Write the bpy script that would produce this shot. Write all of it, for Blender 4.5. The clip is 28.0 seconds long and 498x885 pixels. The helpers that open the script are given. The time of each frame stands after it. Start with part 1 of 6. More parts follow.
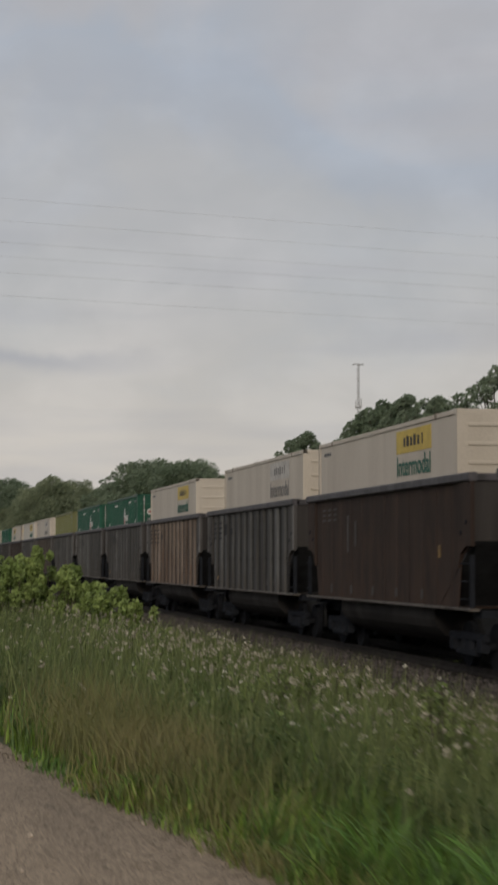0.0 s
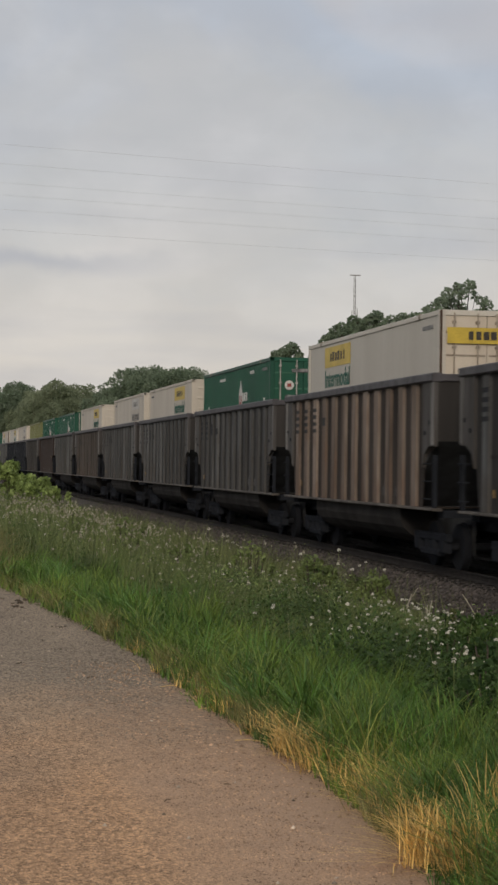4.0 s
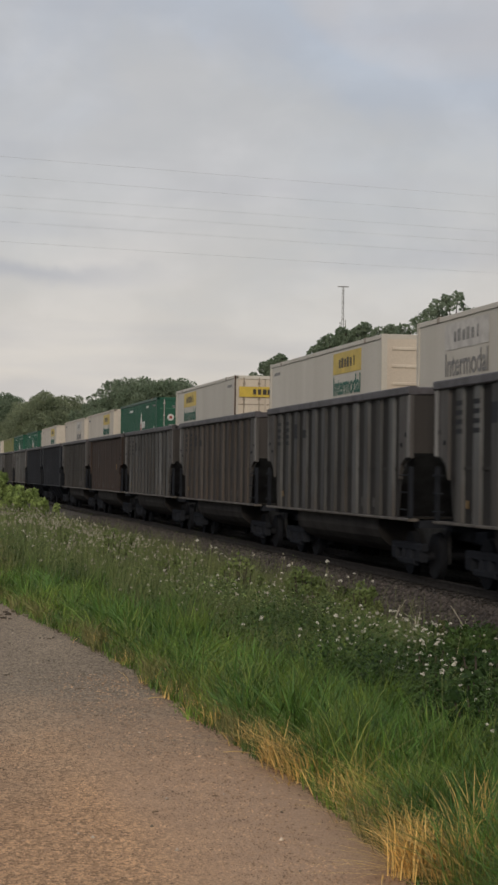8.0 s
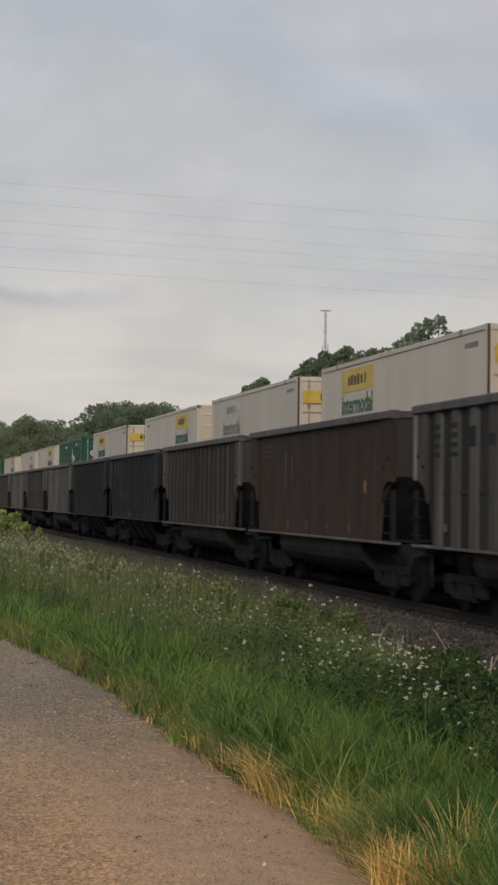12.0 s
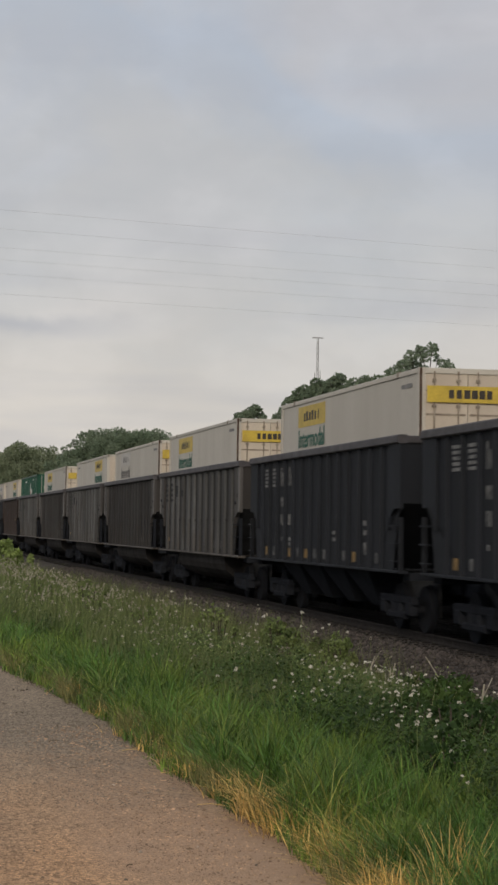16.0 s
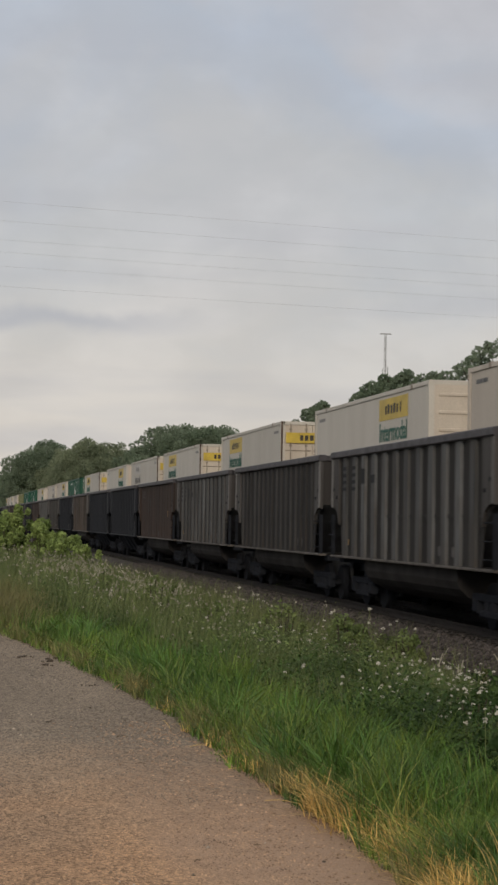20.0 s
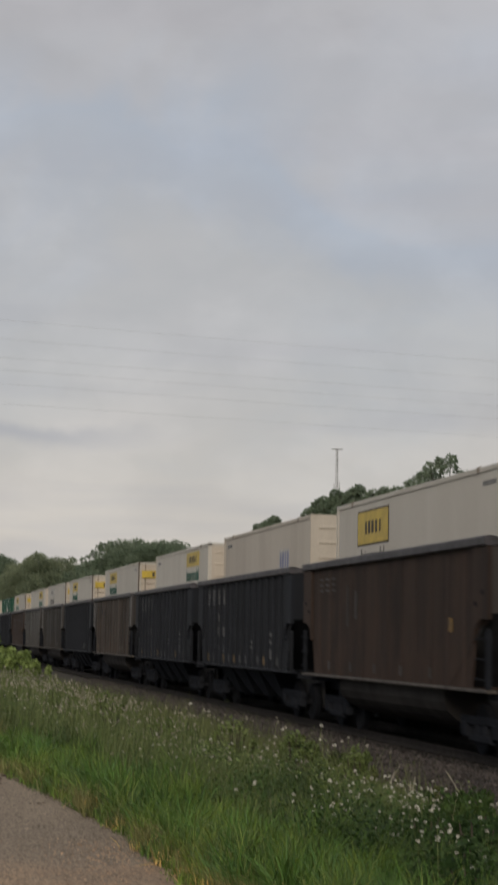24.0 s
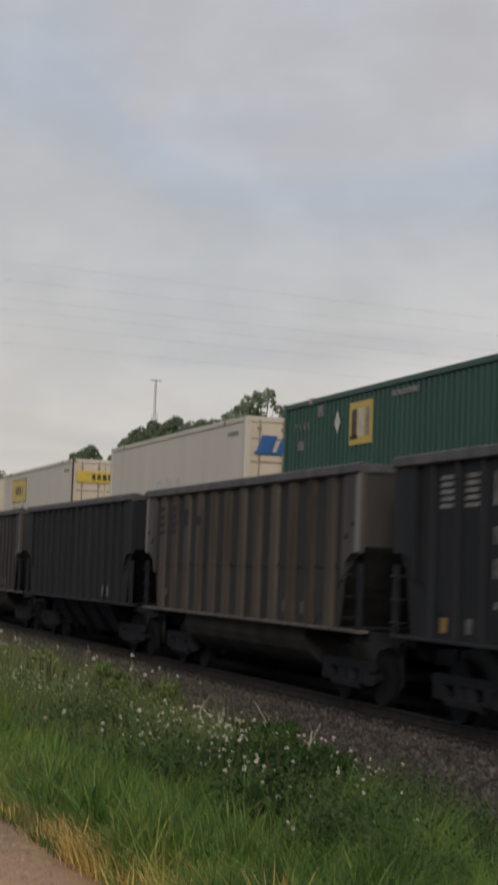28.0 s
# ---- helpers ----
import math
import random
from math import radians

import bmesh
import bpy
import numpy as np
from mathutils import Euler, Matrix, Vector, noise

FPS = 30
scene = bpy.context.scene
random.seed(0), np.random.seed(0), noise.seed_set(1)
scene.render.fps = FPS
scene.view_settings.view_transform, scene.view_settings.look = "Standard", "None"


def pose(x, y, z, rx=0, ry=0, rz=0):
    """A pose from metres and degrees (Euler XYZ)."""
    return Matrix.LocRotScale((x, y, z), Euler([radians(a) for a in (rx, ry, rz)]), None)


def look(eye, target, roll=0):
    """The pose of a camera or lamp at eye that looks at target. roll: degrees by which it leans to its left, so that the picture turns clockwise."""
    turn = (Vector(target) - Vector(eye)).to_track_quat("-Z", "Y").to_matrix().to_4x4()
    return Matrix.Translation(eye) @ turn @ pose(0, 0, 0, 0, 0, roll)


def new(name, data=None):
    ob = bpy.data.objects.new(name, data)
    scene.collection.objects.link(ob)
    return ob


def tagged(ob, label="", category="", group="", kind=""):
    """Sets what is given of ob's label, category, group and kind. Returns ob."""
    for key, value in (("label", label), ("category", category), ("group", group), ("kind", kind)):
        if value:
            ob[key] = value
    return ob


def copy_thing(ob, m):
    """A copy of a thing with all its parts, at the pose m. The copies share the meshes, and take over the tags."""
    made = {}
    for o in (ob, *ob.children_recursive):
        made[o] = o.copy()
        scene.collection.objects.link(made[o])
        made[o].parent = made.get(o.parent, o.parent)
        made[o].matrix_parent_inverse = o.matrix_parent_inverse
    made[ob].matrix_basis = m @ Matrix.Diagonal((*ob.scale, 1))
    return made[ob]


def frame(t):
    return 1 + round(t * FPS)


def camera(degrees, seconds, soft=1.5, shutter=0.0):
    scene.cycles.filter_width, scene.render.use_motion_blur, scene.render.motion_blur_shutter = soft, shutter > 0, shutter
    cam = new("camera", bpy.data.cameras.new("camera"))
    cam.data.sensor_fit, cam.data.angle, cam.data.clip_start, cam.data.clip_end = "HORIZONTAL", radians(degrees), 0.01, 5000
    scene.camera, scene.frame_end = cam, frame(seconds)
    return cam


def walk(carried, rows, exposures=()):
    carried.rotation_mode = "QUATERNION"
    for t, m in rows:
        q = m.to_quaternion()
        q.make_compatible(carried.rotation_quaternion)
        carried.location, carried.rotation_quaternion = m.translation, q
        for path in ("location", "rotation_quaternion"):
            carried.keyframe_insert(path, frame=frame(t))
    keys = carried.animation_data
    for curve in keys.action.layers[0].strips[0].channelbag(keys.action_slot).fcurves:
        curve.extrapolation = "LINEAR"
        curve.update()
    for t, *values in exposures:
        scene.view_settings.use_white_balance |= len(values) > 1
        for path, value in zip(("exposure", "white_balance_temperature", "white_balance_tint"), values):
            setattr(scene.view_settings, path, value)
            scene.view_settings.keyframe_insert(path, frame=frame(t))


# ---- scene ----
# One place: a gravel track beside a double railway. x is measured to the right across the rails, y along them.
EYE = 1.65
RAIL = -0.40            # height of the rail heads
COAL_X = 11.54          # centre line of the near railway
STACK_X = 14.79         # centre line of the far railway
COAL_SPEED, COAL_GAIN = 12.178, 0.038
STACK_SPEED, STACK_GAIN = 7.157, 0.011

cam = camera(15.128, 28.0, soft=2.7, shutter=0.5)


def aim(yaw, pitch, roll, x=0.0, y=0.0, z=EYE):
    a, b = radians(yaw), radians(pitch)
    eye = Vector((x, y, z))
    return look(eye, eye + Vector((-math.sin(a) * math.cos(b), math.cos(a) * math.cos(b), math.sin(b))), roll)


walk(cam, [
    (0.0, aim(-10.74, 3.59, 0.06, -0.92, 15.0, 1.76)), (0.3, aim(-9.77, 2.51, -0.05, -0.58, 12.5, 1.71)),
    (0.5, aim(-9.06, 1.77, 0.64, -0.28, 9.5, 1.67)), (1.0, aim(-11.59, 1.53, 0.69, -0.13, 7.5, 1.66)),
    (1.5, aim(-10.67, 1.49, 0.51, -0.09, 4.2, 1.67)), (2.0, aim(-10.02, 1.34, 0.67, 0.01, 0.8, 1.65)),
    (2.5, aim(-9.383, 1.158, 0.763)),
    (3.0, aim(-9.063, 0.657, 0.831)), (3.5, aim(-10.226, 0.614, 0.819)), (5.5, aim(-10.369, 0.732, 0.717)),
    (6.0, aim(-10.459, 0.695, 0.69)), (6.5, aim(-10.581, 0.703, 0.73)), (7.0, aim(-10.645, 0.743, 0.678)),
    (7.5, aim(-10.619, 0.821, 0.688)), (8.0, aim(-10.652, 1.0, 0.776)), (8.5, aim(-10.677, 1.104, 0.747)),
    (9.0, aim(-10.733, 1.141, 0.696)), (9.5, aim(-10.721, 1.188, 0.658)), (10.0, aim(-10.72, 1.295, 0.693)),
    (10.5, aim(-10.848, 1.351, 0.763)), (11.0, aim(-10.954, 1.351, 0.664)), (11.5, aim(-11.032, 1.476, 0.677)),
    (12.0, aim(-11.171, 1.738, 0.679)), (12.5, aim(-11.22, 1.926, 0.706)), (13.0, aim(-11.302, 2.102, 0.666)),
    (13.5, aim(-11.389, 2.14, 0.635)), (15.5, aim(-11.293, 2.528, 0.809)), (16.0, aim(-11.402, 2.561, 0.794)),
    (16.5, aim(-11.329, 2.64, 0.817)), (17.0, aim(-10.184, 2.607, 0.896)), (17.5, aim(-9.257, 2.554, 0.859)),
    (18.0, aim(-8.954, 2.521, 0.891)), (18.5, aim(-8.799, 2.522, 0.902)), (19.0, aim(-8.897, 2.497, 0.952)),
    (19.5, aim(-9.108, 2.509, 0.999)), (20.0, aim(-9.341, 2.419, 0.874)), (20.5, aim(-9.537, 2.308, 0.866)),
    (22.5, aim(-10.205, 1.862, 0.838)), (23.0, aim(-10.428, 1.986, 0.736)), (23.5, aim(-10.712, 2.886, 0.703)),
    (24.0, aim(-10.761, 5.95, 0.964)), (24.5, aim(-9.818, 7.014, 1.78)), (25.0, aim(-8.883, 8.513, 2.689)),
    (25.5, aim(-8.751, 8.715, 2.994)), (26.0, aim(-8.746, 8.915, 3.232)), (26.5, aim(-9.029, 9.108, 3.287)),
    (27.0, aim(-11.38, 9.131, 3.0)), (27.4, aim(-13.6, 7.659, 0.35)), (27.7, aim(-16.0, 4.4, 0.9)), (27.8, aim(-16.33, 4.42, 1.3)), (27.9, aim(-16.38, 4.4, 1.7)), (28.0, aim(-16.39, 4.0, 2.1)),
], exposures=[(0.0, -0.2), (0.7, 0.0), (23.3, 0.0), (24.0, -0.14), (24.6, -0.24), (27.0, -0.24), (27.5, -0.2), (28.0, -0.04)])

# ---- sky and sun ----
SUN_EL, SUN_ROT = radians(20), radians(200)
world = bpy.data.worlds.new("overcast_sky")
scene.world = world
world.use_nodes = True
wn, wl = world.node_tree.nodes, world.node_tree.links
wn.clear()


def wnode(kind, **values):
    n = wn.new(kind)
    for key, value in values.items():
        n.inputs[key].default_value = value
    return n


coords = wnode("ShaderNodeTexCoord")
sky = wnode("ShaderNodeTexSky")
sky.sky_type, sky.sun_disc = "NISHITA", False
sky.sun_elevation, sky.sun_rotation = SUN_EL, SUN_ROT
sep = wnode("ShaderNodeSeparateXYZ")
wl.new(coords.outputs["Generated"], sep.inputs[0])
# clouds lie on a flat layer: divide the direction by its height
up = wnode("ShaderNodeMath")
up.operation = "MAXIMUM"
up.inputs[1].default_value = 0.0
wl.new(sep.outputs["Z"], up.inputs[0])
lift = wnode("ShaderNodeMath")
lift.operation = "ADD"
lift.inputs[1].default_value = 0.45
wl.new(up.outputs[0], lift.inputs[0])
flat = wnode("ShaderNodeVectorMath")
flat.operation = "DIVIDE"
wl.new(coords.outputs["Generated"], flat.inputs[0])
spread = wnode("ShaderNodeCombineXYZ", Z=1.0)
wl.new(lift.outputs[0], spread.inputs["X"])
wl.new(lift.outputs[0], spread.inputs["Y"])
wl.new(spread.outputs[0], flat.inputs[1])
big = wnode("ShaderNodeTexNoise", Scale=3.2, Detail=5.0, Roughness=0.5, Distortion=0.3)
wl.new(flat.outputs[0], big.inputs["Vector"])
fine = wnode("ShaderNodeTexNoise", Scale=13.0, Detail=5.0, Roughness=0.52)
wl.new(flat.outputs[0], fine.inputs["Vector"])
both = wnode("ShaderNodeMix", Factor=0.28)
wl.new(big.outputs[0], both.inputs["A"])
wl.new(fine.outputs[0], both.inputs["B"])
cloud = wnode("ShaderNodeValToRGB")
cloud.color_ramp.elements[0].position, cloud.color_ramp.elements[0].color = 0.4, (0.458, 0.497, 0.543, 1)
cloud.color_ramp.elements[1].position, cloud.color_ramp.elements[1].color = 0.66, (0.625, 0.62, 0.63, 1)
mid = cloud.color_ramp.elements.new(0.5)
mid.color = (0.508, 0.525, 0.545, 1)
wl.new(both.outputs["Result"], cloud.inputs[0])
thin = wnode("ShaderNodeVectorMath")
thin.operation = "MULTIPLY"
thin.inputs[1].default_value = (4.0, 4.0, 34.0)
wl.new(coords.outputs["Generated"], thin.inputs[0])
strata = wnode("ShaderNodeTexNoise", Scale=1.0, Detail=4.0, Roughness=0.45)
wl.new(thin.outputs[0], strata.inputs["Vector"])
drawn = wnode("ShaderNodeMapRange")
for key, value in (("From Min", 0.5), ("From Max", 0.72), ("To Min", 0.0), ("To Max", 0.68)):
    drawn.inputs[key].default_value = value
wl.new(strata.outputs[0], drawn.inputs["Value"])
low = wnode("ShaderNodeMapRange")
low.interpolation_type = "SMOOTHSTEP"
for key, value in (("From Min", 0.02), ("From Max", 0.2), ("To Min", 0.9), ("To Max", 0.0)):
    low.inputs[key].default_value = value
wl.new(sep.outputs["Z"], low.inputs["Value"])
veil = wnode("ShaderNodeMix")
veil.data_type = "RGBA"
wl.new(low.outputs[0], veil.inputs[0])
wl.new(cloud.outputs[0], veil.inputs[6])
veil.inputs[7].default_value = (0.70, 0.642, 0.58, 1)
clear_bg = wnode("ShaderNodeBackground", Strength=0.06)
wl.new(sky.outputs[0], clear_bg.inputs[0])
cloud_bg = wnode("ShaderNodeBackground", Strength=1.0)
bank = wnode("ShaderNodeMix")
bank.data_type = "RGBA"
wl.new(drawn.outputs[0], bank.inputs[0])
wl.new(veil.outputs[2], bank.inputs[6])
bank.inputs[7].default_value = (0.455, 0.455, 0.49, 1)
# a warm grey cloud base overhead, bluer air under it and pale puffs lower down
wavy = wnode("ShaderNodeTexNoise", Scale=4.6, Detail=5.0, Roughness=0.5, Distortion=0.5)
wl.new(coords.outputs["Generated"], wavy.inputs["Vector"])
ragged = wnode("ShaderNodeMath")
ragged.operation = "MULTIPLY_ADD"
ragged.inputs[1].default_value = 0.42
wl.new(wavy.outputs[0], ragged.inputs[0])
wl.new(sep.outputs["Z"], ragged.inputs[2])
layers = wnode("ShaderNodeValToRGB")
ramp = layers.color_ramp
ramp.elements[0].position, ramp.elements[0].color = 0.35, (0.56, 0.555, 0.565, 1)
ramp.elements[1].position, ramp.elements[1].color = 0.545, (0.515, 0.502, 0.518, 1)
for spot, tone in ((0.4, (0.54, 0.54, 0.55, 1)), (0.445, (0.482, 0.513, 0.575, 1)), (0.485, (0.474, 0.52, 0.602, 1)), (0.515, (0.53, 0.532, 0.568, 1))):
    ramp.elements.new(spot).color = tone
wl.new(ragged.outputs[0], layers.inputs[0])
reach = wnode("ShaderNodeMapRange")
reach.interpolation_type = "SMOOTHSTEP"
for key, value in (("From Min", 0.09), ("From Max", 0.2), ("To Min", 0.0), ("To Max", 0.72)):
    reach.inputs[key].default_value = value
wl.new(sep.outputs["Z"], reach.inputs["Value"])
decks = wnode("ShaderNodeMix")
decks.data_type = "RGBA"
wl.new(reach.outputs[0], decks.inputs[0])
wl.new(bank.outputs[2], decks.inputs[6])
wl.new(layers.outputs[0], decks.inputs[7])
# soft puffs over all of it, and a dark drawn-out streak low over the far end of the railway
puff_at = wnode("ShaderNodeVectorMath")
puff_at.operation = "MULTIPLY"
puff_at.inputs[1].default_value = (1.0, 1.0, 1.5)
wl.new(coords.outputs["Generated"], puff_at.inputs[0])
puffs = wnode("ShaderNodeTexNoise", Scale=15.0, Detail=5.0, Roughness=0.52, Distortion=0.25)
wl.new(puff_at.outputs[0], puffs.inputs["Vector"])
puff_tone = wnode("ShaderNodeMapRange")
puff_tone.interpolation_type = "SMOOTHSTEP"
for key, value in (("From Min", 0.36), ("From Max", 0.68), ("To Min", 0.965), ("To Max", 1.05)):
    puff_tone.inputs[key].default_value = value
wl.new(puffs.outputs[0], puff_tone.inputs["Value"])
puffed = wnode("ShaderNodeVectorMath")
puffed.operation = "SCALE"
wl.new(decks.outputs[2], puffed.inputs[0])
wl.new(puff_tone.outputs[0], puffed.inputs["Scale"])
rise = wnode("ShaderNodeMath")
rise.operation = "MULTIPLY_ADD"
rise.inputs[1].default_value = 0.03
wl.new(puffs.outputs[0], rise.inputs[0])
wl.new(sep.outputs["Z"], rise.inputs[2])
off_line = wnode("ShaderNodeMath")
off_line.operation = "SUBTRACT"
off_line.inputs[1].default_value = 0.121
wl.new(rise.outputs[0], off_line.inputs[0])
width_line = wnode("ShaderNodeMath")
width_line.operation = "ABSOLUTE"
wl.new(off_line.outputs[0], width_line.inputs[0])
streak = wnode("ShaderNodeMapRange")
streak.interpolation_type = "SMOOTHSTEP"
for key, value in (("From Min", 0.009), ("From Max", 0.0), ("To Min", 0.0), ("To Max", 0.75)):
    streak.inputs[key].default_value = value
wl.new(width_line.outputs[0], streak.inputs["Value"])
ends = wnode("ShaderNodeMapRange")
ends.interpolation_type = "SMOOTHSTEP"
for key, value in (("From Min", 0.17), ("From Max", 0.06), ("To Min", 0.0), ("To Max", 1.0)):
    ends.inputs[key].default_value = value
wl.new(sep.outputs["X"], ends.inputs["Value"])
streaked = wnode("ShaderNodeMath")
streaked.operation = "MULTIPLY"
wl.new(streak.outputs[0], streaked.inputs[0])
wl.new(ends.outputs[0], streaked.inputs[1])
banked = wnode("ShaderNodeMix")
banked.data_type = "RGBA"
banked.inputs[7].default_value = (0.45, 0.455, 0.49, 1)
wl.new(streaked.outputs[0], banked.inputs[0])
wl.new(puffed.outputs[0], banked.inputs[6])
wl.new(banked.outputs[2], cloud_bg.inputs[0])
mix = wnode("ShaderNodeMixShader", Fac=0.94)
wl.new(clear_bg.outputs[0], mix.inputs[1])
wl.new(cloud_bg.outputs[0], mix.inputs[2])
out = wnode("ShaderNodeOutputWorld")
wl.new(mix.outputs[0], out.inputs[0])

sun_data = bpy.data.lights.new("sun", "SUN")
sun_data.energy, sun_data.angle, sun_data.color = 1.4, radians(14), (1.0, 0.87, 0.70)
sun = new("sun", sun_data)
sun.matrix_world = look((0, 0, 50), (math.sin(radians(20)) * 50, math.cos(radians(20)) * 50, 50 - 50 * math.tan(SUN_EL)))


# ---- materials ----
def material(name, base, dark=None, rough=0.7, metal=0.0, scale=3.0, stretch=(1, 1, 1), contrast=(0.35, 0.65), bump=0.15,
             fine_scale=40.0, per_thing=0.0, per_island=0.0, gloss=0.35, through_light=0.0):
    """A surface with two scales of variation: large stains between base and dark, fine grain in colour and relief."""
    dark = dark or tuple(c * 0.6 for c in base)
    m = bpy.data.materials.new(name)
    m.use_nodes = True
    n, l = m.node_tree.nodes, m.node_tree.links
    b = n["Principled BSDF"]
    b.inputs["Roughness"].default_value, b.inputs["Metallic"].default_value = rough, metal
    b.inputs["Specular IOR Level"].default_value = gloss
    tc = n.new("ShaderNodeTexCoord")
    info = n.new("ShaderNodeObjectInfo")
    shift = n.new("ShaderNodeVectorMath")
    shift.operation = "MULTIPLY_ADD"
    shift.inputs[1].default_value = stretch
    l.new(tc.outputs["Object"], shift.inputs[0])
    off = n.new("ShaderNodeVectorMath")
    off.operation = "SCALE"
    off.inputs[0].default_value = (37.0, 53.0, 11.0)
    l.new(info.outputs["Random"], off.inputs["Scale"])
    l.new(off.outputs[0], shift.inputs[2])
    stain = n.new("ShaderNodeTexNoise")
    stain.inputs["Scale"].default_value, stain.inputs["Detail"].default_value = scale, 6.0
    l.new(shift.outputs[0], stain.inputs["Vector"])
    ramp = n.new("ShaderNodeMapRange")
    ramp.inputs["From Min"].default_value, ramp.inputs["From Max"].default_value = contrast
    l.new(stain.outputs[0], ramp.inputs["Value"])
    grain = n.new("ShaderNodeTexNoise")
    grain.inputs["Scale"].default_value, grain.inputs["Detail"].default_value = fine_scale, 4.0
    l.new(tc.outputs["Object"], grain.inputs["Vector"])
    mixer = n.new("ShaderNodeMix")
    mixer.data_type = "RGBA"
    mixer.inputs[6].default_value, mixer.inputs[7].default_value = (*base, 1), (*dark, 1)
    l.new(ramp.outputs[0], mixer.inputs[0])
    value = n.new("ShaderNodeMapRange")
    value.inputs["From Min"].default_value, value.inputs["From Max"].default_value = 0.25, 0.75
    value.inputs["To Min"].default_value, value.inputs["To Max"].default_value = 0.82, 1.18
    l.new(grain.outputs[0], value.inputs["Value"])
    hsv = n.new("ShaderNodeHueSaturation")
    l.new(mixer.outputs[2], hsv.inputs["Color"])
    last = value.outputs[0]
    for amount, socket in ((per_thing, info.outputs["Random"]), (per_island, n.new("ShaderNodeNewGeometry").outputs["Random Per Island"])):
        if amount:
            r = n.new("ShaderNodeMapRange")
            r.inputs["To Min"].default_value, r.inputs["To Max"].default_value = 1 - amount, 1 + amount
            l.new(socket, r.inputs["Value"])
            times = n.new("ShaderNodeMath")
            times.operation = "MULTIPLY"
            l.new(last, times.inputs[0])
            l.new(r.outputs[0], times.inputs[1])
            last = times.outputs[0]
    l.new(last, hsv.inputs["Value"])
    l.new(hsv.outputs[0], b.inputs["Base Color"])
    if bump:
        bm_ = n.new("ShaderNodeBump")
        bm_.inputs["Strength"].default_value, bm_.inputs["Distance"].default_value = bump, 0.02
        l.new(grain.outputs[0], bm_.inputs["Height"])
        l.new(bm_.outputs[0], b.inputs["Normal"])
    if through_light:
        thin = n.new("ShaderNodeBsdfTranslucent")
        l.new(hsv.outputs[0], thin.inputs["Color"])
        blend = n.new("ShaderNodeMixShader")
        blend.inputs[0].default_value = through_light
        l.new(b.outputs[0], blend.inputs[1])
        l.new(thin.outputs[0], blend.inputs[2])
        l.new(blend.outputs[0], n["Material Output"].inputs["Surface"])
    return m


STREAK = (1, 1, 0.12)
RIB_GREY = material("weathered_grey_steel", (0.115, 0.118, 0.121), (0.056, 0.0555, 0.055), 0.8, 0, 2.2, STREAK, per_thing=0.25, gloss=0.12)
# Sheets between the ribs are coloured darker than the ribs.
SHEET_GREY = material("darker_grey_panel_steel", (0.041, 0.0395, 0.039), (0.027, 0.0255, 0.025), 0.85, 0, 1.6, STREAK, per_thing=0.2, gloss=0.12)
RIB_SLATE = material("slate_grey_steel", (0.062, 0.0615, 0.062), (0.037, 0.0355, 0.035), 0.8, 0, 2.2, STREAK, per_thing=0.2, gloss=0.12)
SHEET_SLATE = material("darker_slate_panel_steel", (0.035, 0.034, 0.0345), (0.024, 0.0228, 0.0228), 0.85, 0, 1.6, STREAK, gloss=0.12)
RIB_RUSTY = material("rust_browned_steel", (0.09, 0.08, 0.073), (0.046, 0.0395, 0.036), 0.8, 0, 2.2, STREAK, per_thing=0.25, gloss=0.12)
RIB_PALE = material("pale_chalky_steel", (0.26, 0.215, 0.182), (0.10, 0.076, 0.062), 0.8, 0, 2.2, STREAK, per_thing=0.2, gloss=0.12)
SHEET_PALE = material("darker_brown_panel_steel", (0.06, 0.05, 0.045), (0.03, 0.025, 0.023), 0.85, 0, 1.8, STREAK, gloss=0.12)
RIB_BROWN = material("oxide_brown_paint", (0.056, 0.039, 0.0325), (0.033, 0.025, 0.0225), 0.75, 0, 1.4, STREAK, per_thing=0.2, gloss=0.12)
SHEET_BROWN = material("oxide_brown_sheet", (0.051, 0.0365, 0.0305), (0.031, 0.0235, 0.0213), 0.8, 0, 1.2, STREAK, gloss=0.12)
RIB_BLACK = material("blue_black_paint", (0.0185, 0.0215, 0.029), (0.012, 0.014, 0.0185), 0.75, 0, 1.6, STREAK, gloss=0.2)
SHEET_BLACK = material("blue_black_sheet", (0.015, 0.0172, 0.0228), (0.0105, 0.012, 0.0155), 0.75, 0, 1.4, STREAK, gloss=0.2)


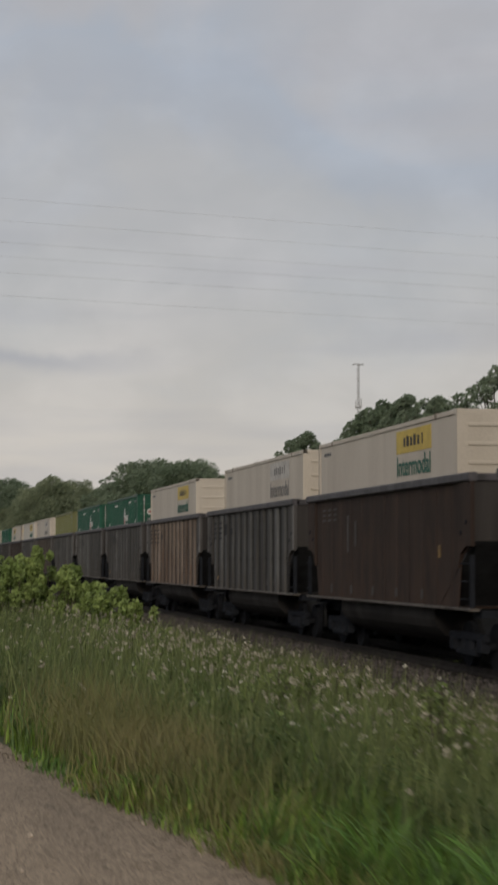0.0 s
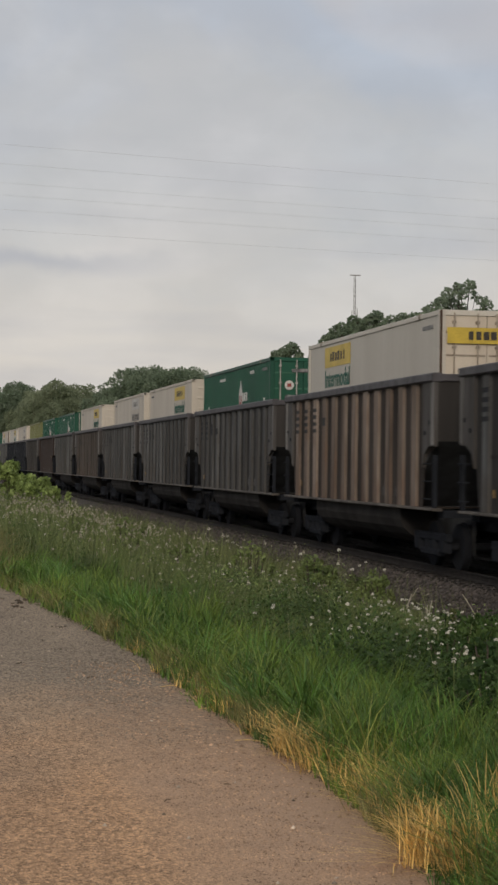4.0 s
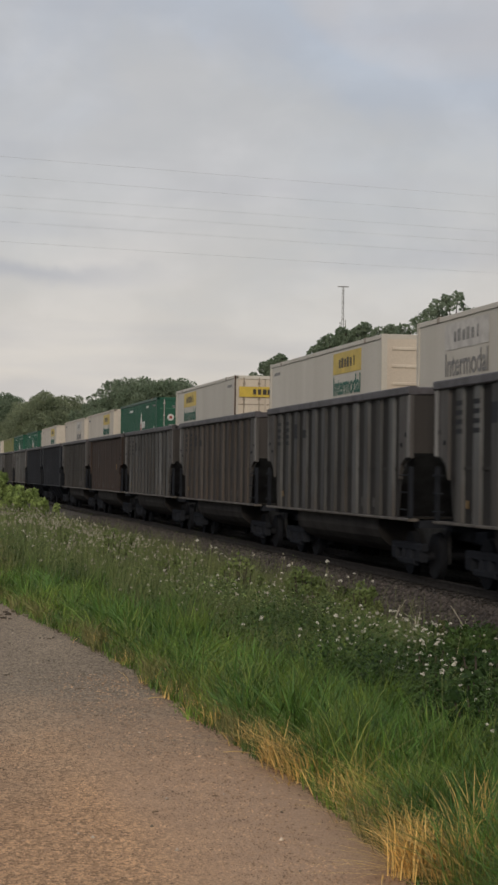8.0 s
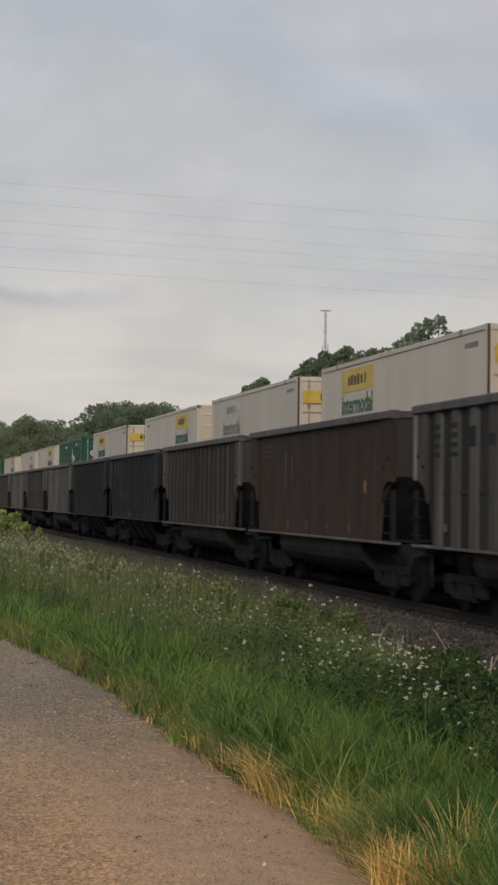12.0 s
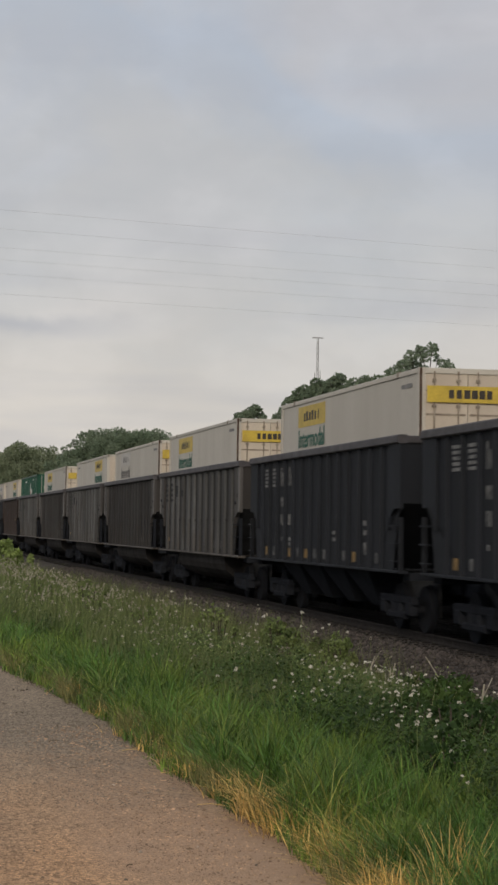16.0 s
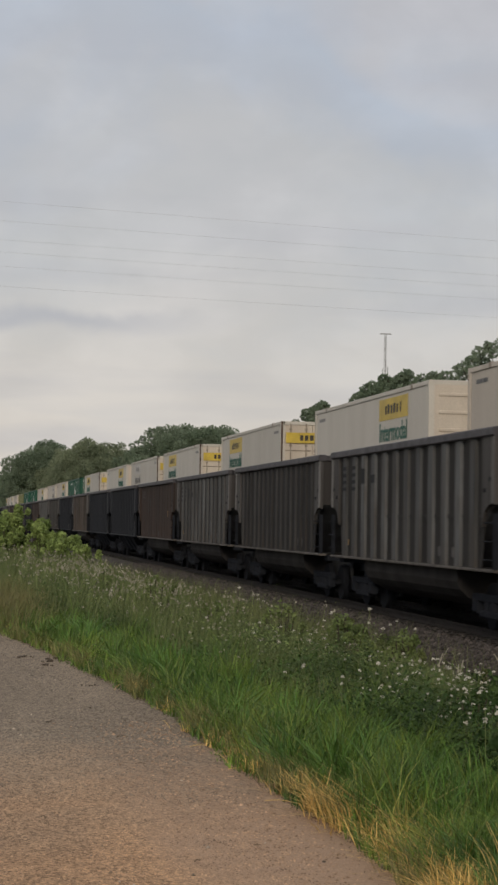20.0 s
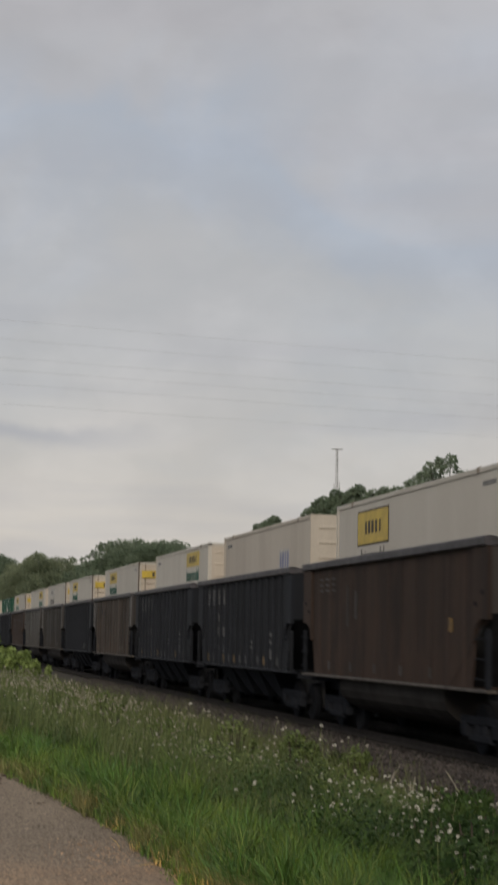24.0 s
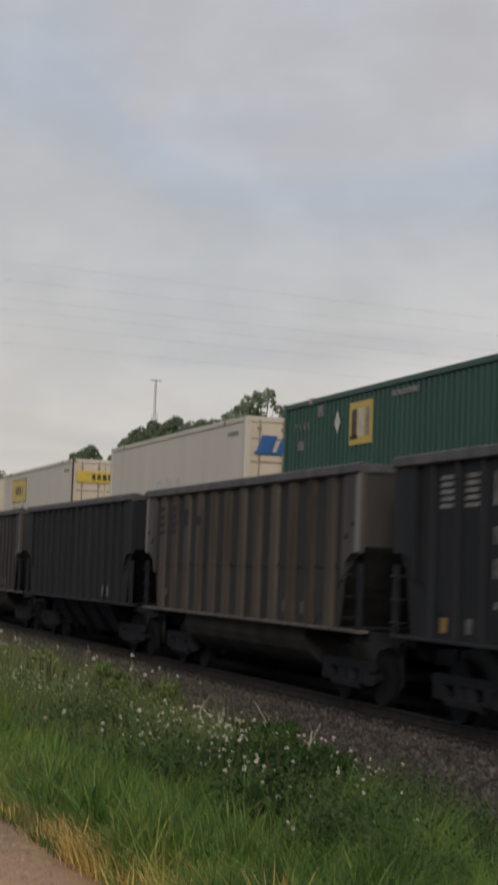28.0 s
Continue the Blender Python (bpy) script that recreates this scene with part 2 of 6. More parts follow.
def rusted(mat, rust, low, high, amount):
    """Rust blooms over a steel, drawn out downwards and thickest between the heights low and high."""
    n, l = mat.node_tree.nodes, mat.node_tree.links
    b = n["Principled BSDF"]
    source = b.inputs["Base Color"].links[0].from_socket
    tc, info = n.new("ShaderNodeTexCoord"), n.new("ShaderNodeObjectInfo")
    off = n.new("ShaderNodeVectorMath")
    off.operation = "SCALE"
    off.inputs[0].default_value = (19.0, 71.0, 5.0)
    l.new(info.outputs["Random"], off.inputs["Scale"])
    place_ = n.new("ShaderNodeVectorMath")
    place_.operation = "MULTIPLY_ADD"
    place_.inputs[1].default_value = (1.0, 1.0, 0.45)
    l.new(tc.outputs["Object"], place_.inputs[0])
    l.new(off.outputs[0], place_.inputs[2])
    bloom = n.new("ShaderNodeTexNoise")
    bloom.inputs["Scale"].default_value, bloom.inputs["Detail"].default_value = 2.6, 7.0
    l.new(place_.outputs[0], bloom.inputs["Vector"])
    where = n.new("ShaderNodeSeparateXYZ")
    l.new(tc.outputs["Object"], where.inputs[0])
    band = n.new("ShaderNodeMapRange")
    for key, value in (("From Min", high), ("From Max", low), ("To Min", 0.0), ("To Max", 0.16)):
        band.inputs[key].default_value = value
    l.new(where.outputs["Z"], band.inputs["Value"])
    total = n.new("ShaderNodeMath")
    l.new(bloom.outputs[0], total.inputs[0])
    l.new(band.outputs[0], total.inputs[1])
    mask = n.new("ShaderNodeMapRange")
    for key, value in (("From Min", 0.5), ("From Max", 0.72), ("To Min", 0.0), ("To Max", amount)):
        mask.inputs[key].default_value = value
    l.new(total.outputs[0], mask.inputs["Value"])
    join = n.new("ShaderNodeMix")
    join.data_type = "RGBA"
    join.inputs[7].default_value = (*rust, 1)
    l.new(mask.outputs[0], join.inputs[0])
    l.new(source, join.inputs[6])
    l.new(join.outputs[2], b.inputs["Base Color"])


rusted(RIB_GREY, (0.074, 0.063, 0.053), 1.3, 2.6, 0.5)
rusted(RIB_SLATE, (0.055, 0.046, 0.039), 1.3, 2.6, 0.5)
rusted(RIB_RUSTY, (0.08, 0.06, 0.048), 1.3, 2.8, 0.6)
rusted(RIB_PALE, (0.14, 0.09, 0.065), 1.3, 2.8, 0.6)
rusted(RIB_BROWN, (0.064, 0.041, 0.032), 1.3, 3.0, 0.6)
rusted(SHEET_BROWN, (0.062, 0.04, 0.031), 1.3, 3.0, 0.7)
CHORD = material("worn_top_rail_steel", (0.085, 0.08, 0.09), (0.04, 0.038, 0.042), 0.6, 0, 3.0)
SILL = material("worn_sill_steel", (0.125, 0.112, 0.10), (0.05, 0.043, 0.039), 0.7, 0, 3.0)
# Running gear is coloured near black to stand for the shade under the cars.
UNDER = material("shade_black_running_gear", (0.024, 0.0265, 0.033), (0.019, 0.021, 0.026), 0.95, 0, 4.0, gloss=0.03)
# Paled in colour so that the shaded hollows come out less black.
HOLLOW = material("paled_blue_grey_sheet", (0.07, 0.073, 0.08), (0.045, 0.047, 0.052), 0.9, 0, 2.0, gloss=0.06)
TUB = material("dark_tub_steel", (0.04, 0.037, 0.036), (0.02, 0.0185, 0.0185), 0.85, 0, 1.2, gloss=0.1)
# Wheels are darkened the same way, for the shade they run in.
TREAD = material("shade_dark_wheel_steel", (0.023, 0.025, 0.03), (0.018, 0.019, 0.023), 0.9, 0, 6.0, gloss=0.05)
CORNER = material("chalky_corner_steel", (0.082, 0.078, 0.077), (0.042, 0.038, 0.036), 0.8, 0, 3.0, STREAK, per_thing=0.15)
END_RUST = material("rusty_brown_end_sheet", (0.046, 0.041, 0.039), (0.024, 0.022, 0.0215), 0.8, 0, 1.6, STREAK, per_thing=0.2)
MARK_WHITE = material("faded_white_stencil", (0.25, 0.25, 0.247), (0.07, 0.072, 0.075), 0.8, 0, 6.0, bump=0.05)
MARK_FAINT = material("sooty_white_stencil", (0.13, 0.13, 0.13), (0.04, 0.042, 0.045), 0.8, 0, 6.0, bump=0.05)
POST_PALE = material("chalky_corner_post_steel", (0.215, 0.21, 0.205), (0.085, 0.08, 0.077), 0.8, 0, 3.0, STREAK, per_thing=0.3)
MARK_BLACK = material("black_stencil", (0.02, 0.02, 0.022), (0.04, 0.04, 0.04), 0.8, 0, 6.0, bump=0.05)
MARK_YELLOW = material("yellow_reflective_patch", (0.27, 0.16, 0.04), (0.12, 0.075, 0.025), 0.6, 0, 6.0, bump=0.0)
RED_MARK = material("dull_red_patch", (0.3, 0.06, 0.05), (0.2, 0.05, 0.05), 0.6, 0, 6.0, bump=0.0)
WHITE_PAINT = material("white_container_paint", (0.545, 0.515, 0.46), (0.475, 0.445, 0.39), 0.55, 0, 0.9, STREAK, (0.3, 0.75), 0.06, 60, per_thing=0.06)
CREAM_PAINT = material("cream_container_paint", (0.55, 0.50, 0.43), (0.45, 0.40, 0.34), 0.55, 0, 0.9, STREAK, (0.3, 0.75), 0.06, 60)
GREEN_PAINT = material("green_container_paint", (0.007, 0.082, 0.047), (0.005, 0.055, 0.034), 0.5, 0, 0.9, STREAK, (0.3, 0.75), 0.05, 60, per_thing=0.1)
PALE_GREEN = material("faded_green_rib_paint", (0.06, 0.17, 0.11), (0.03, 0.11, 0.07), 0.6, 0, 2.0, bump=0.05)
TEAL_PAINT = material("dark_teal_container_paint", (0.014, 0.066, 0.05), (0.010, 0.046, 0.036), 0.5, 0, 0.9, STREAK, (0.3, 0.75), 0.05, 60)
OLIVE_PAINT = material("olive_container_paint", (0.19, 0.2, 0.075), (0.13, 0.14, 0.06), 0.55, 0, 0.9, STREAK, (0.3, 0.75), 0.05, 60)
RAIL_TRIM = material("galvanised_container_rail", (0.5, 0.48, 0.46), (0.3, 0.27, 0.25), 0.5, 0.2, 3.0)
SIGN_YELLOW = material("sign_yellow_vinyl", (0.60, 0.44, 0.065), (0.47, 0.34, 0.055), 0.5, 0, 2.0, bump=0.0)
# Ends of white containers: the warm low sun is painted into the colour.
SUN_WARM_END = material("sun_warmed_end_paint", (0.59, 0.525, 0.44), (0.47, 0.40, 0.33), 0.6, 0, 1.2, STREAK, (0.3, 0.75), 0.06, 60)
MARK_BRIGHT = material("white_sign_vinyl", (0.6, 0.6, 0.57), (0.45, 0.45, 0.43), 0.6, 0, 5.0, bump=0.0)
SIGN_FADED = material("faded_sign_vinyl", (0.55, 0.53, 0.5), (0.42, 0.4, 0.38), 0.6, 0, 3.0, bump=0.0)
INK = material("dark_sign_ink", (0.035, 0.03, 0.025), (0.06, 0.05, 0.04), 0.6, 0, 4.0, bump=0.0)
INK_GREEN = material("dark_green_sign_ink", (0.012, 0.10, 0.07), (0.03, 0.13, 0.10), 0.6, 0, 4.0, bump=0.0)
INK_BLUE = material("faded_blue_ink", (0.15, 0.17, 0.32), (0.3, 0.31, 0.4), 0.6, 0, 4.0, bump=0.0)
INK_GREY = material("faded_grey_ink", (0.15, 0.15, 0.15), (0.26, 0.25, 0.24), 0.6, 0, 4.0, bump=0.0)
LOCK = material("galvanised_lock_rod", (0.34, 0.295, 0.24), (0.2, 0.16, 0.125), 0.6, 0, 5.0)
RUST = material("rusty_steel", (0.10, 0.06, 0.042), (0.055, 0.036, 0.028), 0.85, 0, 4.0)
# Rails and sleepers are darkened in colour for the shade under the trains.
RAIL_STEEL = material("rail_steel", (0.034, 0.03, 0.029), (0.021, 0.019, 0.018), 0.9, 0, 5.0, gloss=0.15)
SLEEPER = material("shade_dark_creosoted_sleeper", (0.022, 0.019, 0.017), (0.012, 0.011, 0.010), 0.95, 0, 3.0)
BALLAST = material("crushed_stone_ballast", (0.09, 0.076, 0.068), (0.045, 0.038, 0.035), 0.95, 0, 1.2, bump=1.0, fine_scale=18)
STONE = material("ballast_stone", (0.10, 0.085, 0.077), (0.045, 0.039, 0.036), 0.9, 0, 5.0, per_island=0.55)
# Leaf colours of the far trees are paled to stand in for haze.
HAZE_LEAF_DARK = material("haze_paled_dark_leaves", (0.25, 0.305, 0.215), (0.18, 0.235, 0.155), 0.8, 0, 0.35, per_island=0.16, bump=0, gloss=0.05, through_light=0.5)
HAZE_LEAF_LIGHT = material("haze_paled_light_leaves", (0.285, 0.325, 0.21), (0.21, 0.25, 0.16), 0.8, 0, 0.35, per_island=0.16, bump=0, gloss=0.05, through_light=0.5)
LEAF_BUSH = material("fresh_bush_leaves", (0.31, 0.39, 0.13), (0.18, 0.25, 0.075), 0.6, 0, 1.2, per_island=0.4, bump=0, through_light=0.35)
BARK = material("grey_brown_bark", (0.09, 0.075, 0.06), (0.045, 0.038, 0.03), 0.9, 0, 3.0, bump=0.6)
GRASS = material("green_grass", (0.145, 0.22, 0.034), (0.048, 0.105, 0.018), 0.55, 0, 1.7, contrast=(0.4, 0.62), per_island=0.6, bump=0)
GRASS_TALL = material("tall_meadow_grass", (0.15, 0.18, 0.066), (0.058, 0.09, 0.026), 0.6, 0, 1.3, contrast=(0.4, 0.62), per_island=0.4, bump=0)
GRASS_DRY = material("straw_dry_grass", (0.8, 0.55, 0.19), (0.5, 0.335, 0.115), 0.6, 0, 2.0, per_island=0.35, bump=0)
WEED_LEAF = material("dark_weed_leaves", (0.08, 0.13, 0.036), (0.035, 0.068, 0.02), 0.65, 0, 1.0, per_island=0.4, bump=0, gloss=0.15, through_light=0.3)
PETAL = material("white_petals", (0.64, 0.625, 0.56), (0.48, 0.455, 0.4), 0.7, 0, 9.0, per_island=0.25, bump=0)
SEEDHEAD = material("pinkish_seed_heads", (0.41, 0.385, 0.315), (0.25, 0.225, 0.175), 0.8, 0, 5.0, per_island=0.3, bump=0)
WIRE = material("aluminium_wire", (0.6, 0.6, 0.62), (0.5, 0.5, 0.52), 0.5, 0.0, 3.0, bump=0)
MAST = material("galvanised_mast_steel", (0.3, 0.29, 0.28), (0.2, 0.19, 0.18), 0.5, 0.4, 3.0)


# ---- mesh building ----
class Build:
    """Gathers boxes, tubes and panels into one mesh."""

    def __init__(self):
        self.v, self.f = [], []

    def poly(self, pts, faces):
        o = len(self.v)
        self.v += [tuple(p) for p in pts]
        self.f += [tuple(o + i for i in face) for face in faces]
        return self

    def box(self, x0, x1, y0, y1, z0, z1, c=0.0):
        """A box; c: the width of its chamfered long edges."""
        if c:
            s = sorted(((x1 - x0, 0), (y1 - y0, 1), (z1 - z0, 2)))
            long = s[2][1]
            lo, hi = (x0, y0, z0), (x1, y1, z1)
            a, b = [k for k in range(3) if k != long]
            ring = [(lo[a] + c, lo[b]), (hi[a] - c, lo[b]), (hi[a], lo[b] + c), (hi[a], hi[b] - c),
                    (hi[a] - c, hi[b]), (lo[a] + c, hi[b]), (lo[a], hi[b] - c), (lo[a], lo[b] + c)]
            if long == 1:
                ring = ring[::-1]
            pts = []
            for end in (lo[long], hi[long]):
                for p, q in ring:
                    w = [0, 0, 0]
                    w[long], w[a], w[b] = end, p, q
                    pts.append(w)
            faces = [(i, (i + 1) % 8, 8 + (i + 1) % 8, 8 + i) for i in range(8)] + [tuple(range(7, -1, -1)), tuple(range(8, 16))]
            return self.poly(pts, faces)
        pts = [(x, y, z) for z in (z0, z1) for y in (y0, y1) for x in (x0, x1)]
        return self.poly(pts, [(0, 2, 3, 1), (4, 5, 7, 6), (0, 1, 5, 4), (2, 6, 7, 3), (0, 4, 6, 2), (1, 3, 7, 5)])

    def tube(self, a, b, r0, r1=None, sides=8):
        r1 = r0 if r1 is None else r1
        a, b = Vector(a), Vector(b)
        q = (b - a).to_track_quat("Z", "Y")
        pts = []
        for p, r in ((a, r0), (b, r1)):
            pts += [p + q @ Vector((r * math.cos(k * math.tau / sides), r * math.sin(k * math.tau / sides), 0)) for k in range(sides)]
        faces = [(i, (i + 1) % sides, sides + (i + 1) % sides, sides + i) for i in range(sides)]
        return self.poly(pts, faces + [tuple(range(sides - 1, -1, -1)), tuple(range(sides, 2 * sides))])

    def pipe(self, pts, r, sides=6):
        """One bent bar through the given points."""
        pts = [Vector(p) for p in pts]
        rings = []
        for k, p in enumerate(pts):
            d = (pts[min(k + 1, len(pts) - 1)] - pts[max(k - 1, 0)]).normalized()
            q = d.to_track_quat("Z", "Y")
            rings += [p + q @ Vector((r * math.cos(j * math.tau / sides), r * math.sin(j * math.tau / sides), 0)) for j in range(sides)]
        faces = [(sides * k + j, sides * k + (j + 1) % sides, sides * (k + 1) + (j + 1) % sides, sides * (k + 1) + j) for k in range(len(pts) - 1) for j in range(sides)]
        return self.poly(rings, faces + [tuple(range(sides - 1, -1, -1)), tuple(range(sides * (len(pts) - 1), sides * len(pts)))])

    def loft(self, ring, y0, y1):
        """A closed outline in x and z, drawn out along y."""
        n = len(ring)
        pts = [(x, y, z) for y in (y0, y1) for x, z in ring]
        return self.poly(pts, [(i, n + i, n + (i + 1) % n, (i + 1) % n) for i in range(n)] + [tuple(range(n)), tuple(range(2 * n - 1, n - 1, -1))])

    def mesh(self, name, mat, smooth=False):
        me = bpy.data.meshes.new(name)
        me.from_pydata(self.v, [], self.f)
        me.materials.append(mat)
        if smooth:
            me.polygons.foreach_set("use_smooth", [True] * len(me.polygons))
        me.update()
        return me


def part(name, build, mat, parent, label="", smooth=False, at=None):
    ob = new(name, build if isinstance(build, bpy.types.Mesh) else build.mesh(name, mat, smooth))
    ob.parent = parent
    if at:
        ob.location = at
    if label:
        ob["label"] = label
    return ob


def quads_mesh(name, verts, faces, mat):
    """A mesh from arrays of corners and of four-cornered or three-cornered faces."""
    me = bpy.data.meshes.new(name)
    me.vertices.add(len(verts))
    me.vertices.foreach_set("co", np.asarray(verts, np.float32).ravel())
    loops = np.concatenate([np.asarray(f, np.int32).ravel() for f in faces])
    sizes = np.concatenate([np.full(len(f), np.shape(f)[1], np.int32) for f in faces])
    me.loops.add(len(loops))
    me.loops.foreach_set("vertex_index", loops)
    me.polygons.add(len(sizes))
    me.polygons.foreach_set("loop_start", np.r_[0, np.cumsum(sizes)[:-1]].astype(np.int32))
    me.update(calc_edges=True)
    me.materials.append(mat)
    return me


# ---- ground ----
EDGE_Y = [-40, 0, 7, 9.3, 11, 12.5, 15.5, 18.8, 23.6, 27.8, 36, 60, 120]
EDGE_X = [2.0, 2.06, 2.12, 2.15, 2.1, 2.02, 1.97, 1.75, 1.3, 0.76, -0.6, -6, -20]


def path_edge(y):
    return np.interp(y, EDGE_Y, EDGE_X)


def ground_z(x, y):
    x, y = np.asarray(x, float), np.asarray(y, float)
    d = np.maximum(x - np.maximum(path_edge(y), 0.7), 0.0)
    verge = np.interp(d, [0, 0.35, 0.7, 2.5, 3.8, 4.7, 9.0], [0, 0.0, 0.03, -0.15, -0.45, -0.93, -1.02])
    far = np.interp(x, [6.9, 7.4, 19.2, 21.5, 60], [0, 1, 1, 0, 0])
    z = verge * (1 - far) - 1.02 * far
    z = np.where(x > 20, -0.95 + np.clip((x - 21) / 40, 0, 1) * 0.6, z)
    wob = 0.03 * np.sin(1.7 * x + 0.6 * y) * np.sin(0.8 * y - 0.5 * x) * np.clip(d, 0, 1)
    return z + wob


def grid_mesh(name, xs, ys, zf, mat):
    gx, gy = np.meshgrid(xs, ys)
    v = np.stack([gx, gy, zf(gx, gy)], -1).reshape(-1, 3)
    nx, ny = len(xs), len(ys)
    i = (np.arange(ny - 1)[:, None] * nx + np.arange(nx - 1)[None]).ravel()
    me = quads_mesh(name, v, [np.stack([i, i + 1, i + nx + 1, i + nx], -1)], mat)
    me.polygons.foreach_set("use_smooth", [True] * len(me.polygons))
    return me


SOIL = material("turf_soil", (0.06, 0.075, 0.022), (0.035, 0.045, 0.018), 0.95, 0, 0.5, bump=0.8, fine_scale=25)
xs = np.unique(np.r_[-2500, -600, -150, -50, -20, np.arange(-10, 24, 0.4), 30, 45, 70, 120, 300, 900, 2500])
ys = np.unique(np.r_[-2500, -500, -100, -30, np.arange(-10, 80, 0.8), np.arange(80, 200, 8), 220, 300, 500, 1000, 2000, 4500])
ground = tagged(new("ground", grid_mesh("ground", xs, ys, lambda x, y: ground_z(x, y) - 0.02, SOIL)),
                "grassy ground sloping gently down to the railway", "ground", kind="structure")


def gravel_material():
    m = material("packed_gravel", (0.535, 0.327, 0.18), (0.395, 0.246, 0.14), 0.95, 0, 0.9, (1, 0.22, 1), (0.3, 0.72), 0.9, 70)
    n, l = m.node_tree.nodes, m.node_tree.links
    b = n["Principled BSDF"]
    source = b.inputs["Base Color"].links[0].from_socket
    tc = n.new("ShaderNodeTexCoord")
    chips = n.new("ShaderNodeTexVoronoi")
    chips.inputs["Scale"].default_value = 70.0
    drawn = n.new("ShaderNodeVectorMath")
    drawn.operation = "MULTIPLY"
    drawn.inputs[1].default_value = (1.0, 0.55, 1.0)
    l.new(tc.outputs["Object"], drawn.inputs[0])
    l.new(drawn.outputs[0], chips.inputs["Vector"])
    tone = n.new("ShaderNodeSeparateColor")
    l.new(chips.outputs["Color"], tone.inputs[0])
    light = n.new("ShaderNodeMapRange")
    light.inputs["To Min"].default_value, light.inputs["To Max"].default_value = 0.48, 1.5
    l.new(tone.outputs[0], light.inputs["Value"])
    mottle = n.new("ShaderNodeTexNoise")
    mottle.inputs["Scale"].default_value, mottle.inputs["Detail"].default_value = 5.0, 5.0
    along = n.new("ShaderNodeVectorMath")
    along.operation = "MULTIPLY"
    along.inputs[1].default_value = (1.0, 0.3, 1.0)
    l.new(tc.outputs["Object"], along.inputs[0])
    l.new(along.outputs[0], mottle.inputs["Vector"])
    shade = n.new("ShaderNodeMapRange")
    shade.inputs["From Min"].default_value, shade.inputs["From Max"].default_value = 0.3, 0.7
    shade.inputs["To Min"].default_value, shade.inputs["To Max"].default_value = 0.93, 1.07
    l.new(mottle.outputs[0], shade.inputs["Value"])
    product = n.new("ShaderNodeMath")
    product.operation = "MULTIPLY"
    l.new(light.outputs[0], product.inputs[0])
    l.new(shade.outputs[0], product.inputs[1])
    speck = n.new("ShaderNodeHueSaturation")
    l.new(source, speck.inputs["Color"])
    l.new(product.outputs[0], speck.inputs["Value"])
    # the far stretch is greyer and darker
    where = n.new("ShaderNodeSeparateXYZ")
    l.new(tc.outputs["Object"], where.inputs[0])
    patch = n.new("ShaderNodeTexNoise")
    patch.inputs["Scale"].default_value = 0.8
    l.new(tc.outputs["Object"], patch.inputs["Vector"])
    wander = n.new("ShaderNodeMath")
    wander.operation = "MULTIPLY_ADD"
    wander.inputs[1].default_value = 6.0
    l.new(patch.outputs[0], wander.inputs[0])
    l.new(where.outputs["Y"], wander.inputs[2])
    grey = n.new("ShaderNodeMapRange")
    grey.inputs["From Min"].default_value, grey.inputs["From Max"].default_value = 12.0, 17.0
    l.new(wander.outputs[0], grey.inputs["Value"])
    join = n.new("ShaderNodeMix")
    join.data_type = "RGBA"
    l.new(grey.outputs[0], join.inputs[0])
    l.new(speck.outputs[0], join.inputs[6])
    far_grey = n.new("ShaderNodeHueSaturation")
    far_grey.inputs["Hue"].default_value = 0.517
    far_grey.inputs["Saturation"].default_value = 0.66
    far_grey.inputs["Value"].default_value = 0.57
    l.new(speck.outputs[0], far_grey.inputs["Color"])
    l.new(far_grey.outputs[0], join.inputs[7])
    # a washed, smoother band of grey-tan fines along the grass
    gap = n.new("ShaderNodeAttribute")
    gap.attribute_name = "edge_gap"
    sway = n.new("ShaderNodeTexNoise")
    sway.inputs["Scale"].default_value, sway.inputs["Detail"].default_value = 1.1, 4.0
    l.new(along.outputs[0], sway.inputs["Vector"])
    ragged_gap = n.new("ShaderNodeMath")
    ragged_gap.operation = "MULTIPLY_ADD"
    ragged_gap.inputs[1].default_value = -1.1
    l.new(sway.outputs[0], ragged_gap.inputs[0])
    l.new(gap.outputs["Fac"], ragged_gap.inputs[2])
    fines = n.new("ShaderNodeMapRange")
    fines.interpolation_type = "SMOOTHSTEP"
    for key, value in (("From Min", 0.6), ("From Max", 0.05), ("To Min", 0.0), ("To Max", 0.9)):
        fines.inputs[key].default_value = value
    l.new(ragged_gap.outputs[0], fines.inputs["Value"])
    washed = n.new("ShaderNodeHueSaturation")
    washed.inputs["Saturation"].default_value, washed.inputs["Value"].default_value = 0.82, 0.86
    l.new(source, washed.inputs["Color"])
    wash = n.new("ShaderNodeMix")
    wash.data_type = "RGBA"
    nearer = n.new("ShaderNodeMath")
    nearer.operation = "MULTIPLY"
    still = n.new("ShaderNodeMath")
    still.operation = "SUBTRACT"
    still.inputs[0].default_value = 1.0
    l.new(grey.outputs[0], still.inputs[1])
    l.new(fines.outputs[0], nearer.inputs[0])
    l.new(still.outputs[0], nearer.inputs[1])
    l.new(nearer.outputs[0], wash.inputs[0])
    l.new(join.outputs[2], wash.inputs[6])
    l.new(washed.outputs[0], wash.inputs[7])
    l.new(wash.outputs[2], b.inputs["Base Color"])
    relief = n.new("ShaderNodeBump")
    relief.inputs["Strength"].default_value, relief.inputs["Distance"].default_value = 0.6, 0.008
    l.new(chips.outputs["Distance"], relief.inputs["Height"])
    l.new(relief.outputs[0], b.inputs["Normal"])
    return m


GRAVEL = gravel_material()
ty = np.arange(-30, 60, 0.5)
tu = np.linspace(0, 1, 14)
left = path_edge(ty) - 5.2
right = path_edge(ty) + 0.3
